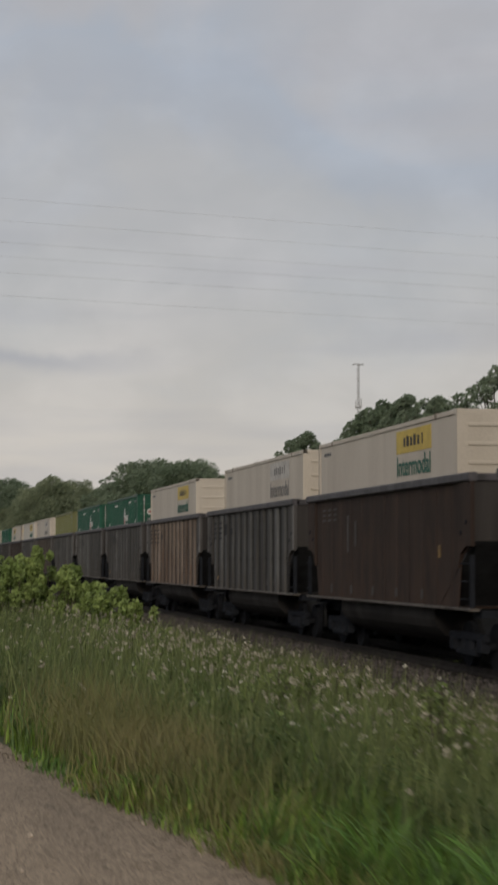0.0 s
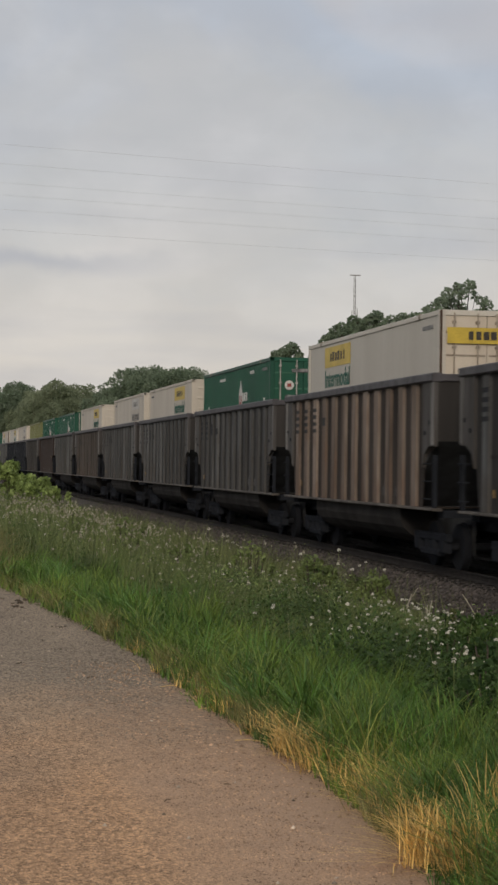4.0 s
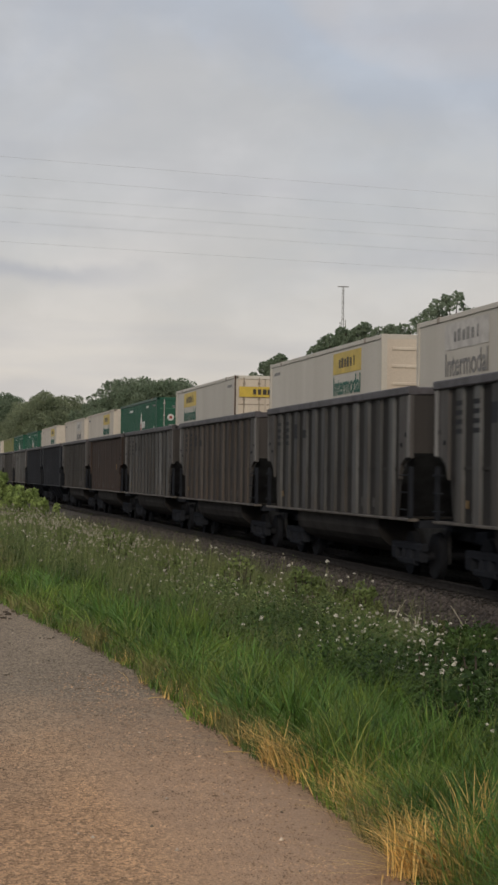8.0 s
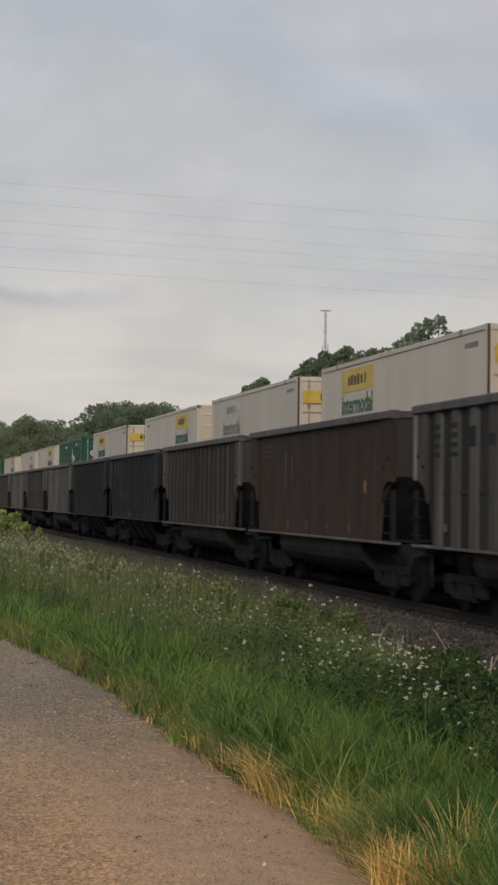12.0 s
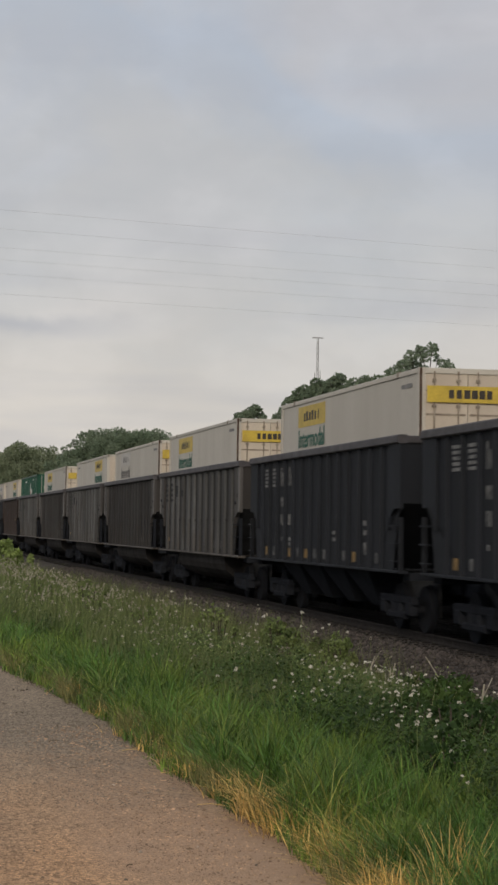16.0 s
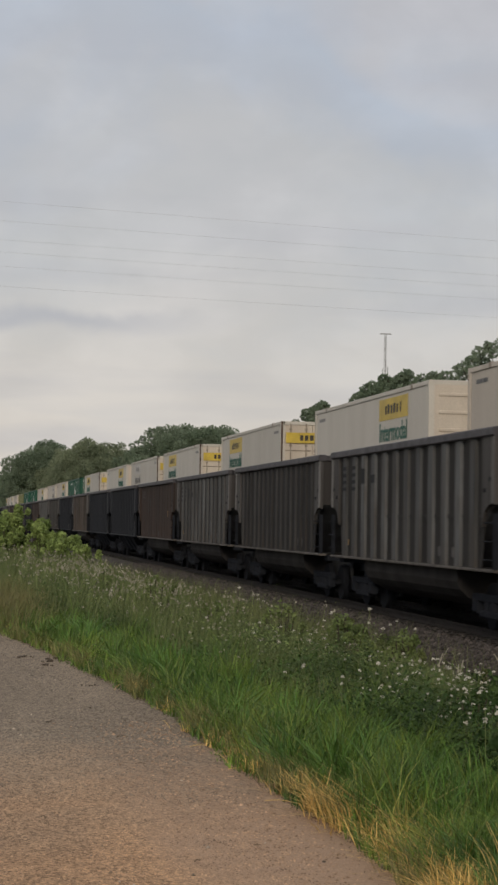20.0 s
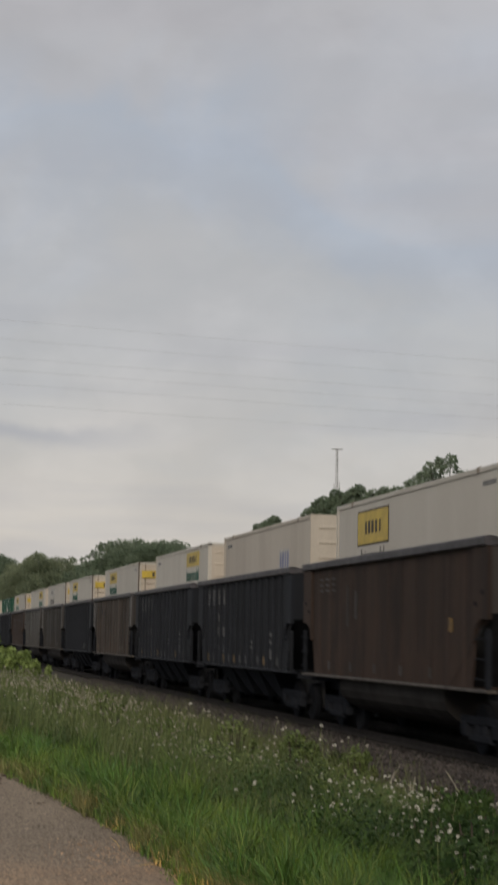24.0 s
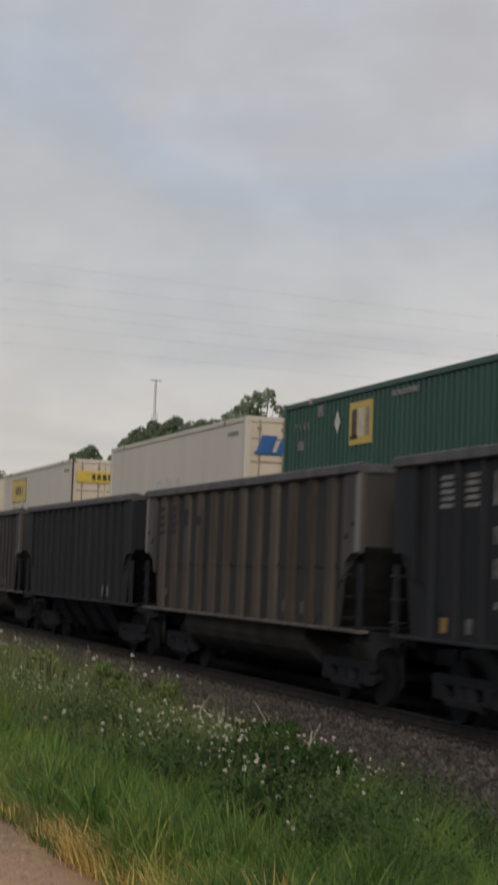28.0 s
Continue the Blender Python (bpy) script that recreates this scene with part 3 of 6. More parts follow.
v = np.stack([left[:, None] + (right - left)[:, None] * tu + 0.03 * np.sin(ty * 1.3)[:, None] * (tu > 0.99),
              np.repeat(ty[:, None], len(tu), 1), 0.012 - 0.012 * np.abs(2 * tu - 1)[None] ** 6 + 0 * ty[:, None]], -1)
i = (np.arange(len(ty) - 1)[:, None] * len(tu) + np.arange(len(tu) - 1)[None]).ravel()
# each corner keeps its distance from the grass edge and its place along the path
edge_gap = (path_edge(ty)[:, None] - v[..., 0]).ravel()
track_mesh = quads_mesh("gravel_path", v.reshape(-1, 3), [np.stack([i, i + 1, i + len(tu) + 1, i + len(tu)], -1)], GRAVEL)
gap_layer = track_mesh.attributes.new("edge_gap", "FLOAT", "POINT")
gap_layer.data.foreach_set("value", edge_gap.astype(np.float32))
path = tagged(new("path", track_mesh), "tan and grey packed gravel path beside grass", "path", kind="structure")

# ballast bed of both railways
bed = Build().loft([(6.4, -1.0), (8.4, -0.82), (9.75, -0.6), (16.6, -0.6), (18.2, -1.0)], -150, 900)
ballast = tagged(new("ballast", bed.mesh("ballast", BALLAST)), "brown-grey crushed stone ballast bed", "ballast", kind="structure")


def scatter_stones(name, n, x0, x1, y0, y1, zf, size, mat):
    rng = np.random.default_rng(5)
    base = np.array([[1, 0, 0], [-1, 0, 0], [0, 1, 0], [0, -1, 0], [0, 0, 0.8], [0, 0, -0.6]], float)
    tri = np.array([[0, 2, 4], [2, 1, 4], [1, 3, 4], [3, 0, 4], [2, 0, 5], [1, 2, 5], [3, 1, 5], [0, 3, 5]])
    x, y = rng.uniform(x0, x1, n), y0 + (y1 - y0) * rng.uniform(0, 1, n) ** 1.6
    s = rng.uniform(0.5, 1.2, n) * size * (1 + y / 90)
    a = rng.uniform(0, math.tau, n)
    q = base[None] * rng.uniform(0.7, 1.3, (n, 6, 1)) * s[:, None, None]
    c, d = np.cos(a)[:, None], np.sin(a)[:, None]
    q = np.stack([q[..., 0] * c - q[..., 1] * d, q[..., 0] * d + q[..., 1] * c, q[..., 2]], -1)
    q += np.stack([x, y, zf(x, y)], -1)[:, None]
    return quads_mesh(name, q.reshape(-1, 3), [(tri[None] + 6 * np.arange(n)[:, None, None]).reshape(-1, 3)], mat)


stones = scatter_stones("ballast_stones", 42000, 6.5, 10.6, 14, 95, lambda x, y: np.interp(x, [6.4, 8.4, 9.75], [-1.0, -0.82, -0.6]) + 0.01, 0.035, STONE)
tagged(new("ballast_stones", stones), "loose grey and brown ballast stones", "stones", kind="stuff")
PEBBLE = material("tan_path_grit", (0.5, 0.325, 0.2), (0.3, 0.198, 0.128), 0.9, 0, 5.0, per_island=0.5, bump=0)
FAR_PEBBLE = material("grey_path_grit", (0.265, 0.212, 0.155), (0.18, 0.147, 0.11), 0.9, 0, 5.0, per_island=0.45, bump=0)


def grit(name, n, near, far, size, mat, seed, a0=-3.0, a1=17.0):
    """Half-sunk chips of stone on the path, five corners each."""
    g = np.random.default_rng(seed)
    rr, a = near * (far / near) ** g.uniform(0, 1, n), np.radians(g.uniform(a0, a1, n))
    x, y = rr * np.sin(a), rr * np.cos(a)
    # thins out towards the far end of the patch, unevenly across it
    drift = y + 1.6 * np.sin(1.9 * x + 0.5 * y) + g.normal(0, 1.2, n)
    bare = np.clip((path_edge(y) - x - 0.1 - 0.22 * np.sin(0.9 * y) * np.sin(0.31 * y)) / 0.55, 0.06, 1)
    ok = (x < path_edge(y) + 0.02) & (drift < far - 3.0) & (g.uniform(0, 1, n) < bare)
    x, y, rr = x[ok], y[ok], rr[ok]
    m = len(x)
    w = g.lognormal(0, 0.35, m) * size * (rr / 9)
    t0 = g.uniform(0, math.tau, m)
    corner = t0[:, None] + np.array([0, 0.25, 0.5, 0.75]) * math.tau + g.normal(0, 0.25, (m, 4))
    foot = np.stack([x[:, None] + np.cos(corner) * w[:, None], y[:, None] + np.sin(corner) * w[:, None], 0.009 + 0 * corner], -1)
    peak = np.stack([x + g.normal(0, 0.3, m) * w, y + g.normal(0, 0.3, m) * w, 0.012 + w * g.uniform(0.2, 0.5, m)], -1)[:, None]
    v = np.concatenate([foot, peak], 1).reshape(-1, 3)
    o = 5 * np.arange(m)[:, None, None]
    f = (o + np.array([[0, 1, 4], [1, 2, 4], [2, 3, 4], [3, 0, 4]])).reshape(-1, 3)
    return quads_mesh(name, v, [f], mat)


tagged(new("path_grit", grit("path_grit", 190000, 6.2, 15.5, 0.0056, PEBBLE, 11)), "tan gravel chips bedded in the path", "gravel", kind="stuff")
tagged(new("grey_grit", grit("grey_grit", 42000, 11, 33, 0.0052, FAR_PEBBLE, 12)), "grey-brown gravel chips on the far path", "gravel", kind="stuff")
pebbles = scatter_stones("path_pebbles", 130, -1.6, 1.9, 7, 30, lambda x, y: 0.014 + 0 * x, 0.012, material("pale_path_pebble", (0.55, 0.46, 0.37), (0.2, 0.16, 0.125), 0.9, 0, 5.0, per_island=0.6))
tagged(new("path_pebbles", pebbles), "small grey pebbles on the path", "pebbles", kind="stuff")


def sleepers(cx):
    b = Build()
    for k in range(330):
        y = -30 + 0.55 * k
        b.box(cx - 1.3, cx + 1.3, y - 0.11, y + 0.11, -0.68, -0.56)
    return b


for cx in (COAL_X, STACK_X):
    tagged(new("sleepers", sleepers(cx).mesh("sleepers", SLEEPER)), "creosoted timber sleepers darkened for shade, in ballast", "sleepers", kind="stuff")
    for side in (-0.755, 0.755):
        r = [(-0.07, -0.56), (0.07, -0.56), (0.07, -0.545), (0.012, -0.52), (0.012, -0.445), (0.037, -0.43), (0.037, RAIL), (-0.037, RAIL),
             (-0.037, -0.43), (-0.012, -0.445), (-0.012, -0.52), (-0.07, -0.545)]
        rail = new("rail", Build().loft([(cx + side + x, z) for x, z in r], -150, 900).mesh("rail", RAIL_STEEL))
        tagged(rail, "worn steel railway rail on timber sleepers", "rail", "rails", "structure")


# ---- coal train ----
L_CAR = 14.4
HALF = 1.6
TOP, SILL_Z = 3.857, 1.213


def wheelset():
    b = Build()
    for x in (-0.755, 0.755):
        b.tube((x - 0.06, 0, 0), (x + 0.06, 0, 0), 0.46, sides=20)
        b.tube((x * 0.93 - 0.015, 0, 0), (x * 0.93 + 0.015, 0, 0), 0.49, sides=20)
    b.tube((-1.05, 0, 0), (1.05, 0, 0), 0.08, sides=8)
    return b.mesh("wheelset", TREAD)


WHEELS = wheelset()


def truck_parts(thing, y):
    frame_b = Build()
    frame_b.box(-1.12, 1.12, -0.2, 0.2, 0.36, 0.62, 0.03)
    bogie = part("truck", frame_b, UNDER, thing, "cast bogie darkened for the shade under the car", at=(0, y, 0))
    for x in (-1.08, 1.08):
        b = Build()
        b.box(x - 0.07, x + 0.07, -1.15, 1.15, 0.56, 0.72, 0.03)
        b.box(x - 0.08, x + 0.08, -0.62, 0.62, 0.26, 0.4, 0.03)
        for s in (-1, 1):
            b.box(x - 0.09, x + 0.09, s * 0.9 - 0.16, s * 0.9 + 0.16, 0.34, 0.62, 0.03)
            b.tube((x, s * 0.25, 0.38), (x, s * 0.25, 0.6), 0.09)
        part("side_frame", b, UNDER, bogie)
    for s in (-0.9, 0.9):
        part("wheelset", WHEELS, None, bogie, "steel wheels on an axle", at=(0, s, 0.46))


def bars(thing, name, mat, x, y, z, w, h, n, gap):
    """n short upright bars in place of characters, on a side at x, from y on; each is a part."""
    one = Build().box(x - 0.004, x + 0.004, y, y + w, z, z + h).mesh(name, mat)
    for k in range(n):
        part(name, one, None, thing, at=(0, k * (w + gap), 0))


BOLT = {s: Build().tube((0, 0, 0), (s * 0.02, 0, 0), 0.045, sides=8).mesh("bolt", UNDER) for s in (-1, 1)}


def coal_car(style):
    rib_mat, sheet_mat, name = {"grey": (RIB_GREY, SHEET_GREY, "weathered grey ribbed coal gondola with darker panels"),
                                "slate": (RIB_SLATE, SHEET_SLATE, "slate-grey finely ribbed coal gondola with darker panels"),
                                "rusty": (RIB_RUSTY, SHEET_GREY, "rust-browned ribbed coal gondola with darker panels"),
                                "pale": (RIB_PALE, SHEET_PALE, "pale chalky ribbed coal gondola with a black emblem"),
                                "brown": (RIB_BROWN, SHEET_BROWN, "dark oxide-brown coal gondola with faded stencils"),
                                "black": (RIB_BLACK, SHEET_BLACK, "blue-black coal hopper with white stencilled bars"),
                                "plain black": (RIB_BLACK, SHEET_BLACK, "plain blue-black coal hopper with soot-dulled sides")}[style]
    plain, style = style == "plain black", style.replace("plain ", "")
    car = tagged(new("coal_gondola"), name, "freight car", "coal cars of the near train")
    h = L_CAR / 2
    inner = HALF - 0.08
    for s in (-1, 1):
        cut = 0.8 if style != "black" else 0.4
        ring = [(-h + 0.1, TOP - 0.1), (-h + 0.1, SILL_Z + 1.2), (-h + cut, SILL_Z + 1.0), (-h + cut + 0.25, SILL_Z), (h - cut - 0.25, SILL_Z), (h - cut, SILL_Z + 1.0), (h - 0.1, SILL_Z + 1.2), (h - 0.1, TOP - 0.1)]
        n = len(ring)
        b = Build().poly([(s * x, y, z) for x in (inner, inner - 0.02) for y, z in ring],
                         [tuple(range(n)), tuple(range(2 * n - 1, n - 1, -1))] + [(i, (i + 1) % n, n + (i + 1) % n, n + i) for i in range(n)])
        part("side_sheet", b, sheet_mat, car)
        b = Build().box(min(s * (HALF + 0.03), s * (HALF - 0.17)), max(s * (HALF + 0.03), s * (HALF - 0.17)), -h, h, TOP - 0.17, TOP, 0.025)
        part("top_rail", b, CHORD, car, "worn grey steel top rail")
        b = Build().box(min(s * (HALF + 0.01), s * (HALF - 0.2)), max(s * (HALF + 0.01), s * (HALF - 0.2)), -h, h, SILL_Z - 0.03, SILL_Z + 0.025, 0.012)
        part("side_sill", b, SILL if style != "black" else RIB_BLACK, car, "worn steel side sill")
        # end panels with a slanted cut-out over the bogie
        for e in (-1, 1):
            y0, y1 = e * (h - 0.02), e * (h - 0.85)
            x0, x1 = s * (HALF - 0.02), s * (HALF - 0.1)
            ring = [(y0, TOP - 0.15), (y1, TOP - 0.15), (y1, SILL_Z + 0.8), (e * (h - 0.7), SILL_Z + 1.08), (e * (h - 0.4), SILL_Z + 1.22), (y0, SILL_Z + 1.22)]
            n = len(ring)
            b = Build().poly([(x, y, z) for x in (x0, x1) for y, z in ring],
                             [tuple(range(n)), tuple(range(2 * n - 1, n - 1, -1))] + [(i, (i + 1) % n, n + (i + 1) % n, n + i) for i in range(n)])
            part("corner_plate", b, rib_mat if style in ("black", "brown") else CORNER, car, "" if style in ("black", "brown") else "chalky light corner plate")
            b = Build().box(min(x0, x1), max(x0, x1), min(y0, y0 - e * 0.09), max(y0, y0 - e * 0.09), SILL_Z, SILL_Z + 1.05)
            part("corner_post", b, UNDER if style != "black" else SHEET_BLACK, car)
            if style in ("grey", "slate", "rusty", "pale"):
                x2 = s * (HALF - 0.004)
                b = Build().box(min(x0, x2), max(x0, x2), min(y0, y0 - e * 0.2), max(y0, y0 - e * 0.2), SILL_Z + 1.24, TOP - 0.175, 0.006)
                part("post_strip", b, POST_PALE, car, "pale chalky riveted corner strip")
            xx, xi = s * (HALF + 0.05), s * (HALF - 0.06)
            iron = Build().pipe([(xi, e * (h - 0.12), 0), (xx, e * (h - 0.12), 0), (xx, e * (h - 0.5), 0), (xi, e * (h - 0.5), 0)], 0.014).mesh("grab_iron", UNDER if style != "black" else RIB_BLACK)
            for k in range(3):
                part("grab_iron", iron, None, car, "dark steel grab iron", at=(0, 0, SILL_Z + 0.2 + k * 0.34))
            for yy, z in ((0.3, 2.9), (0.65, 2.7)) if style != "black" else ():
                part("bolt", BOLT[s], None, car, "dark bolt head", at=(s * (HALF - 0.02), e * (h - yy), z))
        count = {"black": 14, "slate": 16}.get(style, 12)
        wide = 0.42 if style in ("grey", "pale", "rusty") else 0.2 if style == "slate" else 0.14
        rib = Build()
        deep = {"grey": 0.055, "pale": 0.055, "rusty": 0.055, "slate": 0.04, "black": 0.07}.get(style, 0.012)
        ring = [(-wide / 2, 0), (-wide / 2 + 0.03, deep), (wide / 2 - 0.03, deep), (wide / 2, 0)]
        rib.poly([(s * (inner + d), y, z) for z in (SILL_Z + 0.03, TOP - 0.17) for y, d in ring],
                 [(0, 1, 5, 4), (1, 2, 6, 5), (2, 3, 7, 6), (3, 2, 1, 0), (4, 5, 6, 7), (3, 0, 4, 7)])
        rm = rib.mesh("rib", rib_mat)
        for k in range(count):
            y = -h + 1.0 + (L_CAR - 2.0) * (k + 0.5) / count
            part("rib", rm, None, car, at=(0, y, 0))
        if style in ("grey", "slate", "rusty"):
            b = Build().box(min(s * inner, s * (inner + 0.02)), max(s * inner, s * (inner + 0.02)), -h + 1.1, h - 1.1, SILL_Z + 0.98, SILL_Z + 1.04)
            part("waist_rail", b, sheet_mat, car)
    for e in (-1, 1):
        b = Build().box(-HALF + 0.1, HALF - 0.1, min(e * h, e * (h - 0.14)), max(e * h, e * (h - 0.14)), TOP - 0.17, TOP - 0.02, 0.02)
        part("end_rail", b, CHORD, car)
        y0, y1, y2 = e * (h - 0.05), e * (h - 0.12), e * (h - 2.3)
        b = Build().box(-inner, inner, min(y0, y1), max(y0, y1), SILL_Z + 1.32, TOP - 0.15)
        part("end_sheet", b, END_RUST if style != "black" else sheet_mat, car, "rusty brown end sheet")
        b = Build().poly([(x, y, z) for x in (-inner, inner) for y, z in ((y0, SILL_Z + 1.32), (y2, SILL_Z + 0.02), (y2 - e * 0.05, SILL_Z + 0.02), (y1, SILL_Z + 1.32))],
                         [(0, 1, 5, 4), (1, 2, 6, 5), (2, 3, 7, 6), (3, 0, 4, 7), (3, 2, 1, 0), (4, 5, 6, 7)])
        part("slope_sheet", b, HOLLOW if style != "black" else SHEET_BLACK, car, "slanted end sheet paled to lift the shade")
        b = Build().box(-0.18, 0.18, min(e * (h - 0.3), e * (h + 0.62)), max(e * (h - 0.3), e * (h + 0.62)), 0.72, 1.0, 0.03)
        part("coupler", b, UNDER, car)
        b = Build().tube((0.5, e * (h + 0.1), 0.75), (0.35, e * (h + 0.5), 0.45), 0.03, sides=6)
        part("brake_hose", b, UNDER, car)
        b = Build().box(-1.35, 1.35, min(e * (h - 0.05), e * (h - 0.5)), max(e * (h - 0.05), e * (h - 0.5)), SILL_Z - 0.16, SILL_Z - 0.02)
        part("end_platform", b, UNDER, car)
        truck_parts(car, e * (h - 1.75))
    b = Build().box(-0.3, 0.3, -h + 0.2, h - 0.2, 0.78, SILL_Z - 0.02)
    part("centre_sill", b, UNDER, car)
    if style == "black":
        for k in (-1.5, -0.5, 0.5, 1.5):
            b = Build().poly([(x, k * 2.1 + y, z) for x, y, z in ((-1.4, -1.0, SILL_Z), (1.4, -1.0, SILL_Z), (1.4, 1.0, SILL_Z), (-1.4, 1.0, SILL_Z),
                                                                  (-0.9, -0.35, 0.42), (0.9, -0.35, 0.42), (0.9, 0.35, 0.42), (-0.9, 0.35, 0.42))],
                             [(3, 2, 1, 0), (4, 5, 6, 7), (0, 1, 5, 4), (1, 2, 6, 5), (2, 3, 7, 6), (3, 0, 4, 7)])
            part("hopper_chute", b, UNDER, car)
    else:
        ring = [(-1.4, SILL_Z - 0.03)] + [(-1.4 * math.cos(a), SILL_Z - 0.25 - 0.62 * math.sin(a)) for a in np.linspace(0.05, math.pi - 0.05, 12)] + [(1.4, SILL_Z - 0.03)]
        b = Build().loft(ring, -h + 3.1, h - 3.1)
        part("tub", b, TUB, car, "rounded dark belly tub", smooth=False)
    # Plates added to fill the black gaps beside the bogies.
    for e in (-1, 1):
        for s in (-1, 1):
            b = Build().box(min(s * 0.5, s * 0.58), max(s * 0.5, s * 0.58), min(e * (h - 3.3), e * (h - 0.7)), max(e * (h - 3.3), e * (h - 0.7)), 0.3, SILL_Z - 0.05, 0.02)
            part("bolster_web", b, HOLLOW, car, "added plate filling the dark gap behind the bogie")
    b = Build().box(-inner, inner, -h + 2.3, h - 2.3, SILL_Z - 0.03, SILL_Z + 0.01)
    part("floor_sheet", b, sheet_mat, car)
    for s in (-1, 1):
        x = s * (HALF - 0.025 + 0.0)
        far = h - 1.4
        b = Build()
        if style in ("pale", "grey", "rusty"):
            # emblem painted on the rib faces alone
            ink = MARK_BLACK if style == "pale" else SHEET_BLACK
            for k in range(count - 1, count - 5, -1):
                y = -h + 1.0 + (L_CAR - 2.0) * (k + 0.5) / count
                b = Build()
                if k >= count - 2 or style == "pale" and k == count - 3:
                    for row in range(4):
                        b.box(x - 0.004, x + 0.004, y - 0.17, y + 0.17, TOP - 0.5 - row * 0.17, TOP - 0.41 - row * 0.17)
                else:
                    b.box(x - 0.004, x + 0.004, y - 0.17, y + 0.17, TOP - 0.86, TOP - (0.5 if k % 2 else 0.66))
                part("emblem", b, ink, car, "dark painted emblem bars")
            bars(car, "data_panel", CORNER, x, -h + 2.75, SILL_Z + 0.2, 0.15, 0.2, 2, 0.87)
            bars(car, "reflector", MARK_YELLOW, x, h - 2.1, SILL_Z + 0.3, 0.1, 0.14, 1, 1)
        elif plain:
            bars(car, "data_panel", MARK_WHITE, x, -h + 2.4, SILL_Z + 0.15, 0.16, 0.26, 2, 0.5)
        elif style == "black":
            bay = (L_CAR - 2.0) / count
            xb = s * (inner + 0.006)

            def patch(m, z0, z1, w, shift=0.0):
                """A flat painted patch in the bay m, counted from the far end."""
                yc = h - 1.0 - bay * m + shift
                return Build().box(xb - 0.003, xb + 0.003, yc - w / 2, yc + w / 2, z0, z1)

            for m in (1, 2):
                letter = part("lettering", patch(m, TOP - 0.4, TOP - 0.34, 0.44), MARK_WHITE, car, "white stencil of stacked strips")
                for k in range(1, 5):
                    part("strip", patch(m, TOP - 0.4 - 0.1 * k, TOP - 0.34 - 0.1 * k, 0.44), MARK_WHITE, letter)
            for m in (3, 4):
                letter = part("lettering", patch(m, TOP - 0.8, TOP - 0.34, 0.08, 0.1), MARK_WHITE, car, "white stencilled upright bars")
                part("strip", patch(m, TOP - 0.8, TOP - 0.48, 0.08, -0.06), MARK_WHITE, letter)
            for m, z0, z1, w, shift in ((3, 2.55, 2.78, 0.11, 0.08), (3, 2.55, 2.78, 0.11, -0.08), (3, 2.1, 2.36, 0.1, 0.08), (3, 2.1, 2.36, 0.1, -0.08), (4, 2.1, 2.36, 0.1, 0.14),
                                        (4, 2.1, 2.36, 0.1, 0.0), (4, 2.1, 2.36, 0.1, -0.14), (3, 1.7, 1.8, 0.14, 0), (4, 1.72, 1.8, 0.3, 0), (4, 1.6, 1.68, 0.3, 0), (9, 1.9, 1.98, 0.3, 0), (9, 1.75, 1.83, 0.3, 0),
                                        (12, 2.1, 2.2, 0.3, 0), (12, 1.9, 2.0, 0.3, 0), (12, 1.5, 1.75, 0.24, 0)):
                part("stencil", patch(m, z0, z1, w * 0.75, shift), MARK_WHITE, car)
            for m, w in ((2, 0.2), (5, 0.18), (7, 0.3), (8, 0.2), (10, 0.2), (13, 0.2)):
                part("data_panel", patch(m, SILL_Z + 0.13, SILL_Z + 0.34, w), MARK_FAINT, car)
            for m, w in ((1, 0.24), (4, 0.22), (6, 0.34), (11, 0.26)):
                part("reflector", patch(m, SILL_Z + 0.12, SILL_Z + 0.33, w), MARK_YELLOW, car, "orange-yellow reflective patch")
        elif style == "brown":
            xb = s * (inner + 0.016)
            for j in range(3):
                b = Build()
                for row in range(3):
                    b.box(xb - 0.004, xb + 0.004, far - 0.55 - j * 0.6, far - 0.2 - j * 0.6, TOP - 0.45 - row * 0.13, TOP - 0.4 - row * 0.13)
                part("lettering", b, CORNER, car, "faded thin pale bars")
            for j, (z0, z1) in enumerate(((2.35, 3.25), (2.5, 3.1))):
                part("stencil", Build().box(xb - 0.004, xb + 0.004, far - 3.0 - j * 0.75, far - 2.86 - j * 0.75, z0, z1), CORNER, car, "faded pale upright bar")
            bars(car, "data_panel", CORNER, xb, far - 9.5, SILL_Z + 0.14, 0.16, 0.2, 5, 1.9)
            bars(car, "reflector", MARK_YELLOW, xb, -h + 2.2, SILL_Z + 1.0, 0.16, 0.26, 1, 1)
        else:
            bars(car, "data_panel", CORNER, x, -h + 2.4, SILL_Z + 0.2, 0.15, 0.2, 2, 0.5)
    return car


COAL_ORDER = {-10: "grey", -9: "plain black", -8: "brown", -7: "brown", -6: "grey", -5: "pale", -1: "rusty", 13: "rusty", 2: "slate", 6: "slate", 8: "slate", 15: "slate", 19: "slate", 22: "slate", 26: "slate", 30: "slate", 33: "slate", 1: "brown", 3: "black", 4: "black",
              10: "brown", 11: "black", 12: "black", 14: "plain black", 17: "brown", 18: "plain black", 21: "brown", 24: "plain black", 28: "pale", 31: "brown"}
coal_masters = {}
coal_cars = []
for index in range(-10, 37):
    style = COAL_ORDER.get(index, "grey")
    q = -5.2 + (15.9 if index >= 0 else 16.12) * index + 8.0 - 0.05 * max(index - 2, 0)
    if style not in coal_masters:
        coal_masters[style] = car = coal_car(style)
    else:
        car = copy_thing(coal_masters[style], Matrix())
    coal_cars.append((car, q))


# ---- double-stack train ----
CL, CW, CH = 16.15, 1.295, 2.9


